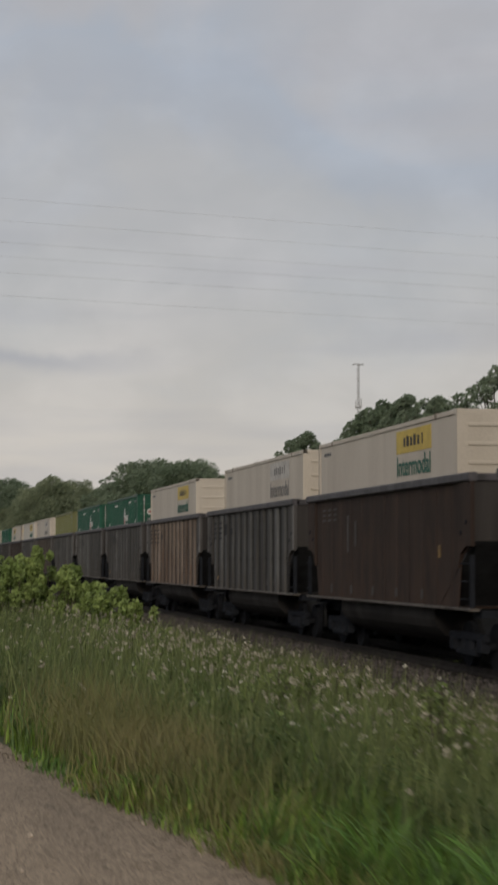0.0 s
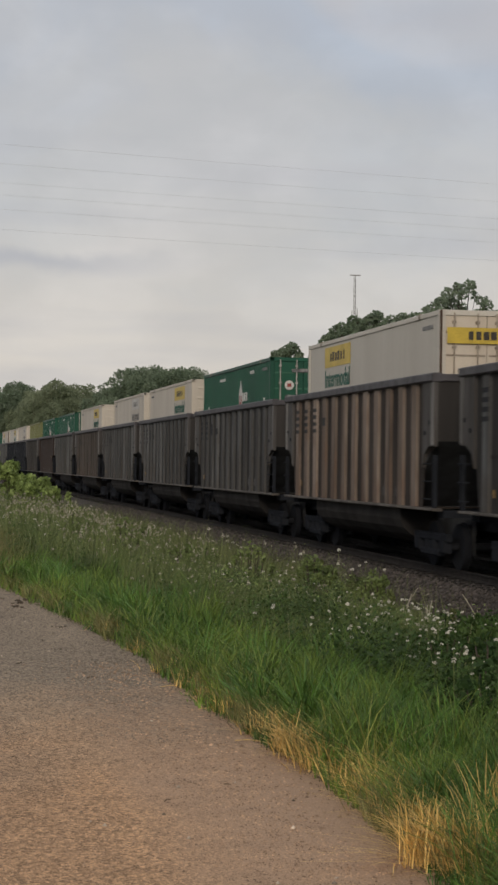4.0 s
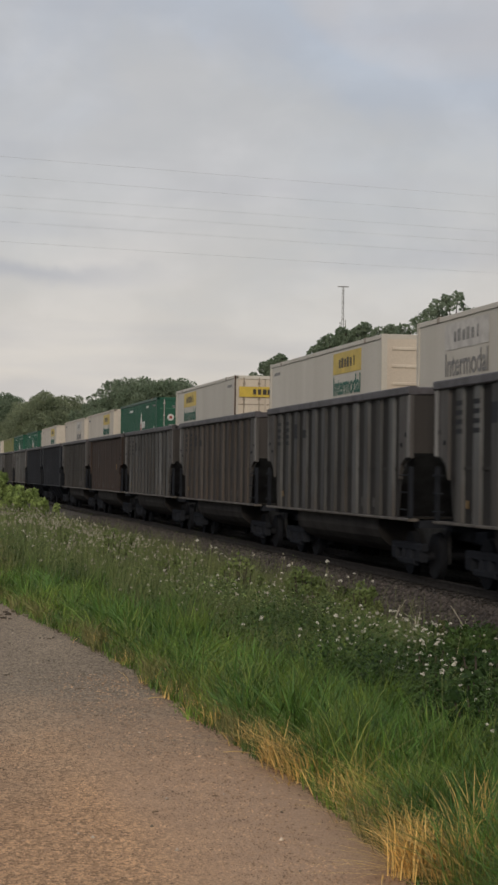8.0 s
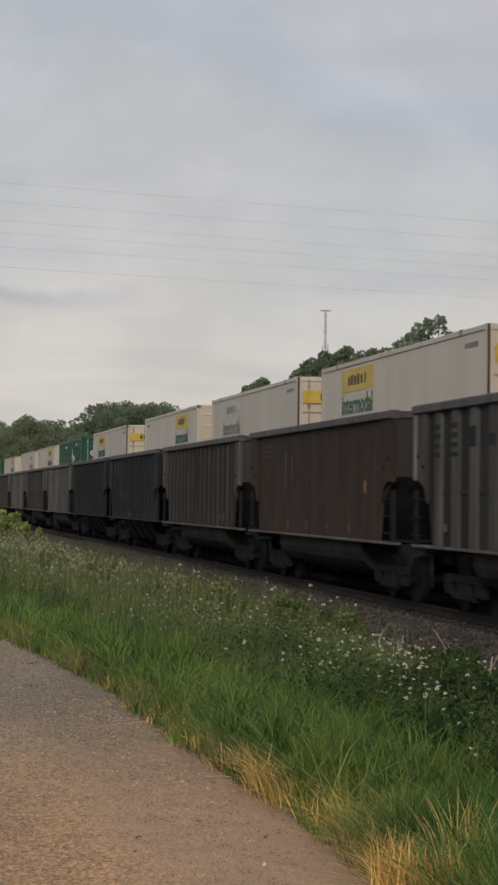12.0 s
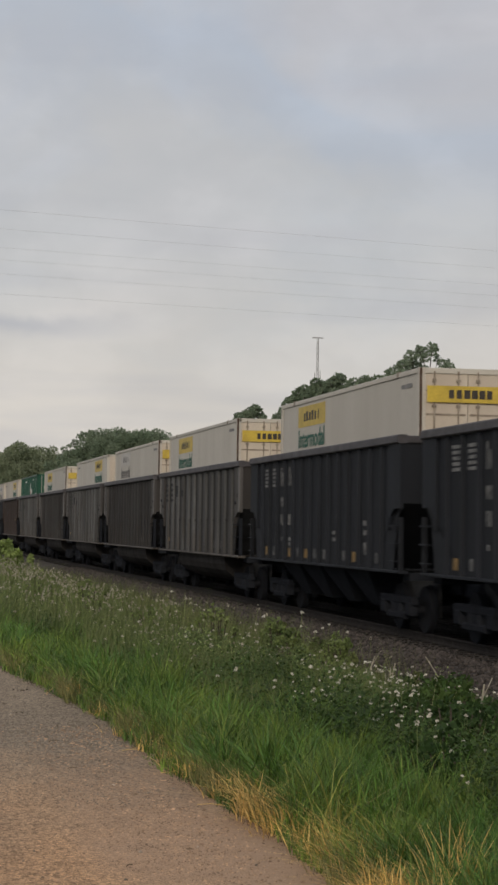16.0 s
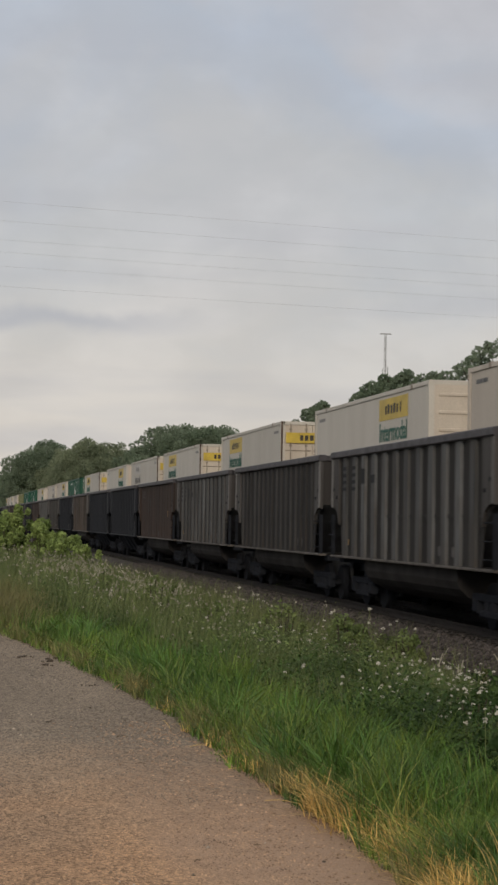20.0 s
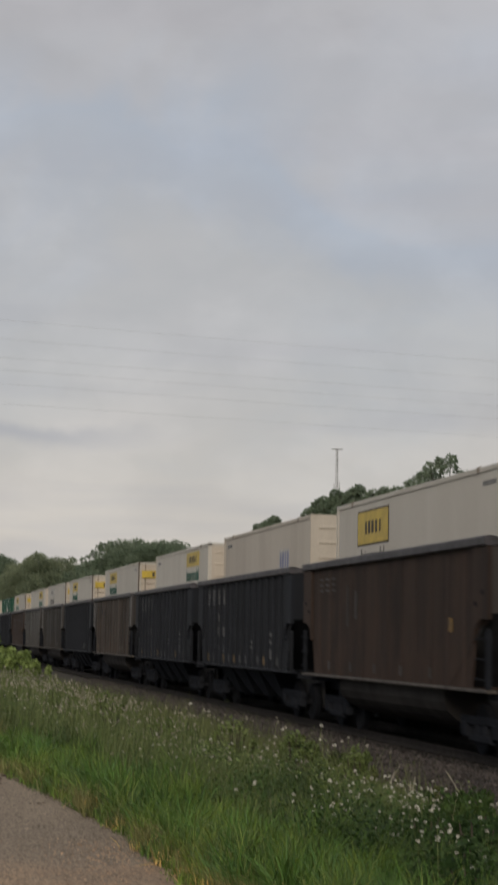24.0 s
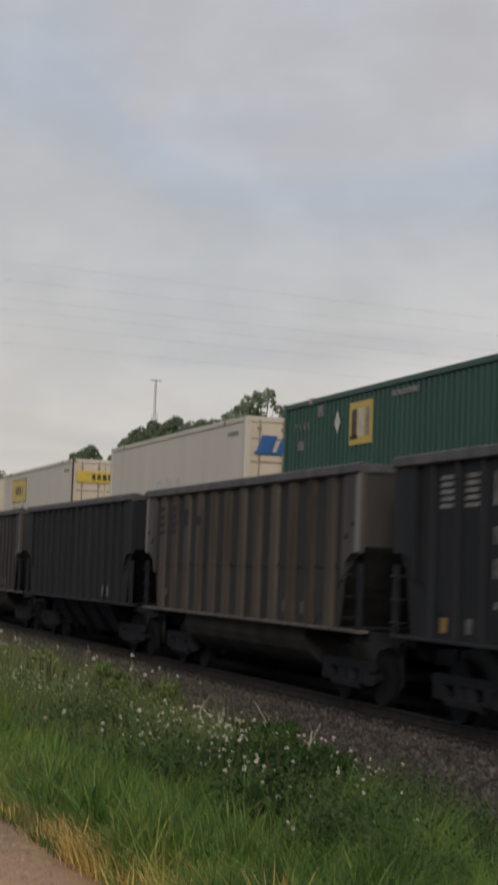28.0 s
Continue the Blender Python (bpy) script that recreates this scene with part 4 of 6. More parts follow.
def lettered(text, size, mat, name, parent, pose_m, label=""):
    cu = bpy.data.curves.new(name, "FONT")
    cu.body, cu.size, cu.extrude, cu.offset = text, size, 0.003, 0.012
    cu.align_x, cu.align_y = "CENTER", "CENTER"
    tmp = bpy.data.objects.new(name, cu)
    me = bpy.data.meshes.new_from_object(tmp)
    bpy.data.objects.remove(tmp)
    me.materials.clear()
    me.materials.append(mat)
    me.transform(pose_m)
    ob = new(name, me)
    ob.parent = parent
    if label:
        ob["label"] = label
    return ob


def shipping_container(style, flip, sign, door):
    """style: paint; flip: True with the closed nose towards the viewer; sign: what is on the sides; door: what is on the doors."""
    paint = {"white": WHITE_PAINT, "cream": CREAM_PAINT, "green": GREEN_PAINT, "olive": OLIVE_PAINT}[style]
    paint = TEAL_PAINT if sign == "panel" else paint
    words = {"yellow": "with a yellow sign over lettering", "tall": "with a tall yellow sign", "grey": "with a faded grey sign", "blue": "with a faded blue mark",
             "plain": "with plain sides", "bottle": "with white marks", "panel": "with a yellow framed panel"}[sign]
    box = tagged(new("shipping_container"), f"{style} stacked shipping container {words}", "container", "containers of the far train")
    h = CL / 2
    near, far_end = (-1, 1)
    trim = paint
    for s in (-1, 1):
        # shallow corrugated side
        ring, k = [], 0
        pitch = 1.22 if style in ("white", "cream") else 0.28
        deep = 0.003 if style in ("white", "cream") else 0.035
        n = int((CL - 0.4) / pitch)
        pts = []
        for j in range(n):
            y = -h + 0.2 + j * (CL - 0.4) / n
            w = (CL - 0.4) / n
            pts += [(y, 0.03), (y + w * 0.3, 0.03), (y + w * 0.42, 0.03 + deep), (y + w * 0.88, 0.03 + deep)]
        pts.append((h - 0.2, 0.03))
        b = Build()
        m = len(pts)
        b.poly([(s * (CW - d), y, z) for z in (0.15, CH - 0.12) for y, d in pts],
               [((i, i + 1, m + i + 1, m + i) if s > 0 else (i + 1, i, m + i, m + i + 1)) for i in range(m - 1)])
        part("side_panel", b, paint, box)
        b = Build().box(min(s * CW, s * (CW - 0.09)), max(s * CW, s * (CW - 0.09)), -h, h, CH - 0.13, CH, 0.012)
        part("top_rail", b, trim, box)
        b = Build().box(min(s * CW, s * (CW - 0.12)), max(s * CW, s * (CW - 0.12)), -h, h, 0, 0.16, 0.012)
        part("bottom_rail", b, trim, box)
        for y in (-h, h, -6.1, 6.1):
            e = 1 if y > 0 else -1
            wide = 0.17 if abs(y) > 7 else 0.24
            ya, yb = (y - wide if e > 0 else y, y if e > 0 else y + wide) if abs(y) > 7 else (y - 0.12, y + 0.12)
            b = Build().box(min(s * (CW + 0.004), s * (CW - 0.17)), max(s * (CW + 0.004), s * (CW - 0.17)), ya, yb, 0.0, CH + 0.006, 0.01)
            if abs(y) > 7:
                part("corner_post", b, paint, box)
        for y in (-6.1, 6.1):
            for z in (CH - 0.1,):
                b = Build().box(min(s * (CW + 0.006), s * (CW - 0.15)), max(s * (CW + 0.006), s * (CW - 0.15)), y - 0.11, y + 0.11, z - 0.03, z + 0.12, 0.01)
                part("lifting_casting", b, LOCK, box, "grey steel lifting casting")
    b = Build().box(-CW + 0.08, CW - 0.08, -h + 0.05, h - 0.05, CH - 0.05, CH - 0.015)
    part("roof", b, paint, box)
    b = Build().box(-CW + 0.1, CW - 0.1, -h + 0.05, h - 0.05, 0.04, 0.12)
    part("floor", b, RUST, box)
    # closed nose with pressed horizontal ribs, and the door end
    nose, doors = (-1, 1) if flip else (1, -1)
    yn = nose * h
    b = Build().box(-CW + 0.16, CW - 0.16, min(yn, yn - nose * 0.06), max(yn, yn - nose * 0.06), 0.12, CH - 0.12)
    part("nose_wall", b, SUN_WARM_END if style == "white" else paint, box)
    for k in range(5):
        z = 0.45 + k * 0.5
        b = Build().box(-CW + 0.3, CW - 0.3, min(yn, yn + nose * 0.035), max(yn, yn + nose * 0.035), z, z + 0.09, 0.01)
        part("nose_rib", b, SUN_WARM_END if style == "white" else paint, box)
    for yy, sgn in ((yn, nose), (doors * h, doors)):
        for z0, z1 in ((0.0, 0.16), (CH - 0.14, CH + 0.002)):
            b = Build().box(-CW + 0.1, CW - 0.1, min(yy, yy - sgn * 0.1), max(yy, yy - sgn * 0.1), z0, z1, 0.01)
            part("end_rail", b, trim, box)
    yd = doors * (h - 0.04)
    for x0, x1 in ((-CW + 0.15, -0.01), (0.01, CW - 0.15)):
        b = Build().box(x0, x1, min(yd, yd - doors * 0.05), max(yd, yd - doors * 0.05), 0.16, CH - 0.14)
        leaf = part("door", b, SUN_WARM_END if style == "white" else paint, box)
        for x in (x0 + 0.25, x1 - 0.25):
            b = Build().tube((x, yd + doors * 0.05, 0.1), (x, yd + doors * 0.05, CH - 0.08), 0.022, sides=8)
            for z in (0.35, 1.1, 1.9, 2.55):
                b.box(x - 0.05, x + 0.05, min(yd, yd + doors * 0.06), max(yd, yd + doors * 0.06), z, z + 0.07)
            part("lock_rod", b, LOCK if style != "green" else RAIL_TRIM, leaf, "steel lock rod")
        for z in (0.5, 1.1, 1.7, 2.3):
            b = Build().box(x0 + 0.04, x1 - 0.04, min(yd, yd + doors * 0.012), max(yd, yd + doors * 0.012), z, z + 0.05)
            part("door_rib", b, LOCK if style != "green" else PALE_GREEN, leaf)
    ys_ = doors * (h + 0.035)
    mirror = 180 if doors > 0 else 0
    if door == "yellow":
        b = Build().box(-CW + 0.2, CW - 0.2, ys_ - 0.004, ys_ + 0.004, 2.03, 2.45)
        plate = part("door_sign", b, SIGN_YELLOW, box, "yellow sign with dark bars across the doors")
        b = Build()
        for k, w in enumerate((0.13, 0.14, 0.16, 0.16, 0.16, 0.14)):
            x = -0.52 + k * 0.2
            b.box(x, x + w, ys_ + doors * 0.006 - 0.003, ys_ + doors * 0.006 + 0.003, 2.13, 2.35)
        part("sign_bar", b, INK, plate, "dark bars in place of a name")
        b = Build().box(-CW + 0.2, -CW + 0.78, ys_ - 0.003, ys_ + 0.003, 0.35, 0.85)
        sheet = part("placard", b, RUST, box, "rust-brown louvred placard")
        for z in (0.45, 0.58, 0.71):
            part("louvre", Build().box(-CW + 0.24, -CW + 0.74, ys_ + doors * 0.02 - 0.012, ys_ + doors * 0.02 + 0.006, z, z + 0.05), LOCK, sheet)
        for x in (-CW + 0.03, CW - 0.03):
            part("door_edge_post", Build().box(x - 0.03, x + 0.03, ys_ - 0.03, ys_ + 0.005, 0.02, CH - 0.01), RUST, box, "rust-brown edge post")
    elif door == "blue":
        # four leaning blue shapes joined by a bar along their foot
        b = Build()
        for k, (w, top_z) in enumerate(((0.42, 2.42), (0.5, 2.38), (0.3, 2.4), (0.34, 2.36))):
            x0 = -CW + 0.3 + k * 0.54
            ring = ((x0, 1.98), (x0 + w, 1.98), (x0 + w + 0.16, top_z), (x0 + 0.16, top_z))
            b.poly([(x, ys_ + d, z) for d in (-0.004, 0.004) for x, z in ring], [(0, 1, 2, 3), (7, 6, 5, 4), (0, 4, 5, 1), (1, 5, 6, 2), (2, 6, 7, 3), (3, 7, 4, 0)])
        b.box(-CW + 0.25, CW - 0.35, ys_ - 0.003, ys_ + 0.003, 1.93, 1.99)
        part("door_sign", b, material("blue_door_ink", (0.03, 0.12, 0.34), None, 0.5, bump=0), box, "blue leaning mark across the doors")
    elif door == "marks":
        b = Build()
        for z, w in ((2.35, 0.7), (1.35, 1.2), (1.15, 1.2), (0.75, 0.8)):
            b.box(-0.1 - w / 2, -0.1 + w / 2, ys_ - 0.004, ys_ + 0.004, z, z + 0.13)
        part("door_stencil", b, MARK_WHITE, box, "white stencil bars")
        b = Build().tube((-0.55, ys_ - 0.004, 1.85), (-0.55, ys_ + 0.004, 1.85), 0.18, sides=20)
        badge = part("door_badge", b, MARK_BRIGHT, box, "round white badge with a red centre")
        part("badge_centre", Build().box(-0.63, -0.47, ys_ + doors * 0.006 - 0.003, ys_ + doors * 0.006 + 0.003, 1.78, 1.92), RED_MARK, badge)
    if flip:
        y = -(h + 0.03)
        b = Build().box(CW - 0.55, CW - 0.12, y - 0.004, y + 0.004, 2.25, 2.7)
        if sign in ("yellow", "tall"):
            part("nose_badge", b, SIGN_YELLOW, box, "small yellow badge")
        b = Build().poly([(x, y - d, z) for d in (0.01, 0.02) for x, z in ((-0.35, 1.1), (0, 0.8), (0.35, 1.1), (0, 1.4))],
                         [(0, 1, 2, 3), (7, 6, 5, 4), (0, 4, 5, 1), (1, 5, 6, 2), (2, 6, 7, 3), (3, 7, 4, 0)])
        part("placard_holder", b, RAIL_TRIM, box, "diamond placard holder")
    # signs on both long sides, near the nose
    for s in (-1, 1):
        yc = nose * (h - 4.3)
        x = s * (CW - 0.024)
        turn = pose(x + s * 0.006, 0, 0, 90, 0, -90 if s < 0 else 90)

        def plate(y0, y1, z0, z1, lift=0.0):
            xx = x + s * lift
            return Build().box(xx - 0.004, xx + 0.004, y0, y1, z0, z1)

        if sign in ("yellow", "grey"):
            sm, ink = (SIGN_YELLOW, INK) if sign == "yellow" else (SIGN_FADED, INK_GREY)
            p = part("side_sign", plate(yc - 1.8, yc + 1.8, 2.02, 2.68), sm, box, "yellow sign with dark bars" if sign == "yellow" else "faded sign with grey bars")
            for k, w in enumerate((0.12, 0.2, 0.24, 0.22, 0.25, 0.2)):
                part("sign_bar", plate(yc - 1.0 + k * 0.36, yc - 1.0 + k * 0.36 + w, 2.2, 2.5 - 0.04 * (k % 2), 0.007), ink, p)
            lettered("Intermodal", 0.80, INK_GREEN if sign == "yellow" else INK_GREY, "sign_lettering", box,
                     Matrix.Translation((0, yc, 1.62)) @ turn, "dark green lettering")
        elif sign == "tall":
            p = part("side_sign", plate(yc - 1.75, yc + 1.75, 1.55, 2.58), INK, box, "tall yellow sign with dark edges and bars")
            part("sign_field", plate(yc - 1.69, yc + 1.69, 1.6, 2.53, 0.006), SIGN_YELLOW, p)
            for k, w in enumerate((0.12, 0.2, 0.24, 0.24, 0.2)):
                part("sign_bar", plate(yc - 0.9 + k * 0.38, yc - 0.9 + k * 0.38 + w, 1.88, 2.25, 0.012), INK, p)
            lettered("Intermodal", 0.6, INK, "sign_lettering", box, Matrix.Translation((0, yc, 1.22)) @ turn)
        elif sign == "blue":
            p = part("side_sign", plate(yc - 0.9, yc + 0.8, 1.2, 1.95), SIGN_FADED, box, "faded blue and white mark")
            for k in range(4):
                part("sign_bar", plate(yc - 0.8 + k * 0.4, yc - 0.55 + k * 0.4, 1.25 + 0.08 * (k % 2), 1.85, 0.006), INK_BLUE, p)
        elif sign == "bottle":
            p = part("side_sign", plate(-1.95, -1.2, 0.85, 1.75), MARK_BRIGHT, box, "white house-shaped mark with red bars")
            b = Build().poly([(x + s * d, y, z) for d in (-0.003, 0.003) for y, z in ((-1.95, 1.75), (-1.2, 1.75), (-1.58, 2.3))],
                             [(0, 1, 2), (5, 4, 3), (0, 3, 4, 1), (1, 4, 5, 2), (2, 5, 3, 0)])
            part("sign_peak", b, MARK_BRIGHT, p)
            for y0 in (-1.84, -1.45):
                part("sign_bar", plate(y0, y0 + 0.13, 0.95, 1.65, 0.006), RED_MARK, p)
            part("sign_bar", plate(-1.71, -1.45, 1.25, 1.38, 0.006), RED_MARK, p)
            for k in range(2):
                for m_ in range(3):
                    part("sign_bar", plate(-3.1 + m_ * 0.42, -2.78 + m_ * 0.42, 0.9 + k * 0.5, 1.25 + k * 0.5), MARK_BRIGHT, p)
            for y0, z0, w in ((-6.9, 1.1, 0.25), (6.6, 1.1, 0.25), (2.2, 2.4, 1.5), (-4.6, 2.45, 0.9)):
                part("stencil", plate(y0, y0 + w, z0, z0 + (0.3 if w < 0.5 else 0.12)), MARK_BRIGHT, box)
        elif sign == "plain" and style == "white":
            for k in range(3):
                part("sign_bar", plate(-1.6 + k * 1.2, -0.8 + k * 1.2, 1.0, 1.55), SIGN_FADED, box, "faint grey letter block")
        elif sign == "panel":
            p = part("side_sign", plate(2.0, 3.44, 1.68, 2.6), SIGN_YELLOW, box, "yellow panel with dark and pale bars")
            for y0, w, mat in ((2.98, 0.3, INK), (2.55, 0.3, SIGN_FADED), (2.18, 0.22, INK_GREY)):
                part("sign_bar", plate(y0, y0 + w, 1.85, 2.45, 0.007), mat, p)
            part("sign_bar", plate(2.9, 3.36, 1.8, 1.88, 0.007), INK, p)
            b = Build().poly([(x + s * d, y, z) for d in (-0.003, 0.003) for y, z in ((4.05, 2.25), (4.25, 2.0), (4.45, 2.25), (4.25, 2.5))],
                             [(0, 1, 2, 3), (7, 6, 5, 4), (0, 4, 5, 1), (1, 5, 6, 2), (2, 6, 7, 3), (3, 7, 4, 0)])
            part("stencil", b, MARK_BRIGHT, box, "white diamond mark")
            for y0, z0, w, tall in ((5.2, 2.45, 0.4, 0.26), (6.2, 2.22, 0.16, 0.16), (6.5, 2.22, 0.16, 0.16), (6.8, 2.22, 0.16, 0.16), (7.1, 2.22, 0.16, 0.16), (6.6, 1.75, 0.4, 0.22), (-0.6, 2.55, 1.5, 0.12)):
                part("stencil", plate(y0, y0 + w, z0, z0 + tall), MARK_WHITE, box)
        part("number_bar", plate(-nose * (h - 1.2) - 0.5, -nose * (h - 1.2) + 0.5, 2.45, 2.56), INK_GREY if style == "white" else MARK_WHITE, box)
    return box


def lower_container():
    box = tagged(new("shipping_container"), "grey steel shipping container sunk in a well car", "container", "containers of the far train")
    h = CL / 2
    for s in (-1, 1):
        part("side_panel", Build().box(min(s * CW, s * (CW - 0.06)), max(s * CW, s * (CW - 0.06)), -h, h, 0, CH - 0.02), WHITE_PAINT, box)
        part("end_wall", Build().box(-CW + 0.06, CW - 0.06, min(s * h, s * (h - 0.06)), max(s * h, s * (h - 0.06)), 0, CH - 0.02), WHITE_PAINT, box)
    part("roof", Build().box(-CW + 0.06, CW - 0.06, -h + 0.06, h - 0.06, CH - 0.06, CH - 0.02), WHITE_PAINT, box)
    return box


def well_car():
    car = tagged(new("well_car"), "low brown steel well car carrying two containers", "freight car", "well cars of the far train")
    h = 8.3
    for s in (-1, 1):
        part("side_sill", Build().box(min(s * 1.34, s * 1.44), max(s * 1.34, s * 1.44), -h, h, 0.22, 1.15, 0.02), RIB_BROWN, car)
        b = Build().box(-1.3, 1.3, min(s * h, s * (h + 1.5)), max(s * h, s * (h + 1.5)), 0.95, 1.15, 0.03)
        part("end_deck", b, RIB_BROWN, car)
    for y in (-6, 0, 6):
        part("cross_beam", Build().box(-1.34, 1.34, y - 0.15, y + 0.15, 0.2, 0.292), RIB_BROWN, car)
    truck_parts(car, h + 1.5)
    return car


# left edge (far end) of every stack is CL beyond the number; s grows along the train
STACKS = [(-137.0, "white", 1, "yellow", "yellow"), (-117.0, "green", 0, "bottle", "marks"), (-97.0, "green", 0, "panel", "marks"), (-74.5, "green", 0, "panel", "marks"),
          (-55.0, "white", 0, "plain", "blue"), (-32.0, "white", 0, "tall", "yellow"), (-12.2, "cream", 1, "blue", "plain"),
          (7.9, "white", 1, "yellow", "yellow"), (31.0, "white", 0, "yellow", "yellow"), (54.9, "white", 0, "yellow", "yellow"),
          (74.5, "white", 0, "grey", "yellow"), (94.3, "white", 1, "yellow", "yellow"), (117.9, "white", 0, "yellow", "yellow"),
          (141.0, "green", 0, "bottle", "marks"), (161.0, "cream", 1, "yellow", "yellow"), (179.7, "cream", 1, "grey", "yellow"),
          (203.9, "cream", 1, "yellow", "yellow"), (226.0, "green", 0, "bottle", "marks"), (247.0, "green", 0, "bottle", "marks"),
          (267.5, "olive", 0, "plain", "plain"), (290.0, "cream", 1, "grey", "plain"), (310.0, "white", 1, "yellow", "yellow"),
          (330.0, "cream", 0, "yellow", "yellow"), (353.0, "green", 0, "plain", "marks"), (373.0, "white", 0, "yellow", "yellow"),
          (393.0, "white", 1, "grey", "yellow"), (416.0, "cream", 1, "yellow", "yellow"), (436.0, "green", 0, "bottle", "marks"),
          (456.0, "white", 0, "yellow", "yellow"), (479.0, "white", 0, "yellow", "yellow")]
box_masters = {}
stack_things = []
well_master = low_master = None
for s0, *kind in STACKS:
    key = tuple(kind)
    if key not in box_masters:
        box_masters[key] = box = shipping_container(kind[0], bool(kind[1]), kind[2], kind[3])
    else:
        box = copy_thing(box_masters[key], Matrix())
    well = copy_thing(well_master, Matrix()) if well_master else well_car()
    lower = copy_thing(low_master, Matrix()) if low_master else lower_container()
    well_master, low_master = well_master or well, low_master or lower
    stack_things += [(box, s0 + CL / 2, 5.713 - CH), (lower, s0 + CL / 2, 5.713 - 2 * CH), (well, s0 + CL / 2, RAIL)]


# ---- trees ----
def leaf_cloud(rng, lobes, n, size):
    """n small leaf clumps near the surface of the given lobes (centre, radii): corners and faces."""
    weights = np.array([r[0] * r[2] for _, r in lobes])
    which = rng.choice(len(lobes), n, p=weights / weights.sum())
    c = np.array([l[0] for l in lobes])[which]
    r = np.array([l[1] for l in lobes])[which]
    d = rng.normal(size=(n, 3))
    d /= np.linalg.norm(d, axis=1, keepdims=True)
    p = c + d * r * (rng.uniform(0.45, 1.08, (n, 1)) ** 0.5)
    u = rng.normal(size=(n, 3)) + d * 0.2
    u /= np.linalg.norm(u, axis=1, keepdims=True)
    w = np.cross(u, rng.normal(size=(n, 3)))
    w /= np.linalg.norm(w, axis=1, keepdims=True)
    s = size * rng.uniform(0.5, 1.3, (n, 1))
    v = np.stack([p - u * s, p + w * s * 0.55, p + u * s, p - w * s * 0.55], 1)
    return v.reshape(-1, 3), np.arange(4 * n).reshape(n, 4)


def tree(seed, height, spread, leaf, clumps, lobes_n, open_crown, label, lump=0.34):
    rng = np.random.default_rng(seed)
    top = tagged(new("tree"), label, "tree", "trees behind the railway")
    trunk = Build()
    base = height * (0.22 if not open_crown else 0.35)
    trunk.tube((0, 0, -0.3), (0.05, 0, base), 0.32, 0.24, 10)
    trunk.tube((0.05, 0, base), (0.0, 0.1, height * 0.75), 0.24, 0.08, 8)
    part("trunk", trunk, BARK, top)
    limbs = Build()
    lobes = []
    for k in range(lobes_n):
        a = k * 2.4 + rng.uniform(-0.4, 0.4)
        f = (k + 0.5) / lobes_n
        z = height * (0.24 + 0.66 * f) if not open_crown else height * (0.5 + 0.44 * f)
        reach = spread * math.sin(math.pi * min(1, 0.25 + 0.72 * f) ** 0.9) * rng.uniform(0.55, 0.95)
        c = np.array([reach * math.cos(a), reach * math.sin(a), z])
        limbs.tube((0, 0, z * 0.62), c, 0.12 if not open_crown else 0.07, 0.03 if not open_crown else 0.015, 6)
        s = spread * rng.uniform(0.28, 0.46) * (lump if open_crown else 1.0)
        lobes.append((c, np.array([s, s, s * rng.uniform(0.6, 0.85)])))
        if open_crown:
            for _ in range(4):
                e = c + rng.normal(size=3) * s * 0.9
                limbs.tube(c, c + (e - c) * 0.55, 0.03, 0.01, 5)
    if not open_crown:
        lobes.append((np.array([0, 0, height * 0.82]), np.array([spread * 0.4, spread * 0.4, height * 0.16])))
    if not open_crown:
        for _ in range(26):
            d = rng.normal(size=3)
            d /= np.linalg.norm(d)
            lobes.append((np.array([0, 0, height * 0.58]) + d * np.array([spread * 0.85, spread * 0.85, height * 0.36]), np.full(3, spread * rng.uniform(0.12, 0.24))))
        lobes.append((np.array([0, 0, height * 0.5]), np.array([spread * 0.7, spread * 0.7, height * 0.3])))
    part("limb", limbs, BARK, top)
    v, f = leaf_cloud(rng, lobes, clumps, 0.2 if not open_crown else 0.16)
    part("crown", quads_mesh("crown", v, [f], leaf), None, top)
    return top


def place(master, x, y, turn, scale_up=1.0, first=False):
    m = Matrix.Translation((x, y, -0.9)) @ Matrix.Rotation(turn, 4, "Z")
    ob = master if first else copy_thing(master, m)
    if first:
        ob.matrix_basis = m
    ob.scale = (scale_up,) * 3
    return ob


KINDS = [tree(1, 15.5, 6.0, HAZE_LEAF_DARK, 26000, 16, False, "large dense dark green broadleaf tree behind the railway"),
         tree(2, 15.5, 6.6, HAZE_LEAF_LIGHT, 26000, 17, False, "large rounded lighter green broadleaf tree behind the railway"),
         tree(3, 14.0, 5.2, HAZE_LEAF_DARK, 22000, 13, False, "medium dark green broadleaf tree with an uneven top"),
         tree(4, 16.5, 5.6, HAZE_LEAF_DARK, 3300, 50, True, "open-crowned tree with bare limbs showing between leaves", 0.22),
         tree(5, 11.0, 3.2, HAZE_LEAF_DARK, 1100, 12, True, "thin half-bare tree with twiggy top"),
         tree(6, 14.5, 3.3, HAZE_LEAF_DARK, 6000, 44, True, "lumpy green tree with gaps in its crown", 0.4)]
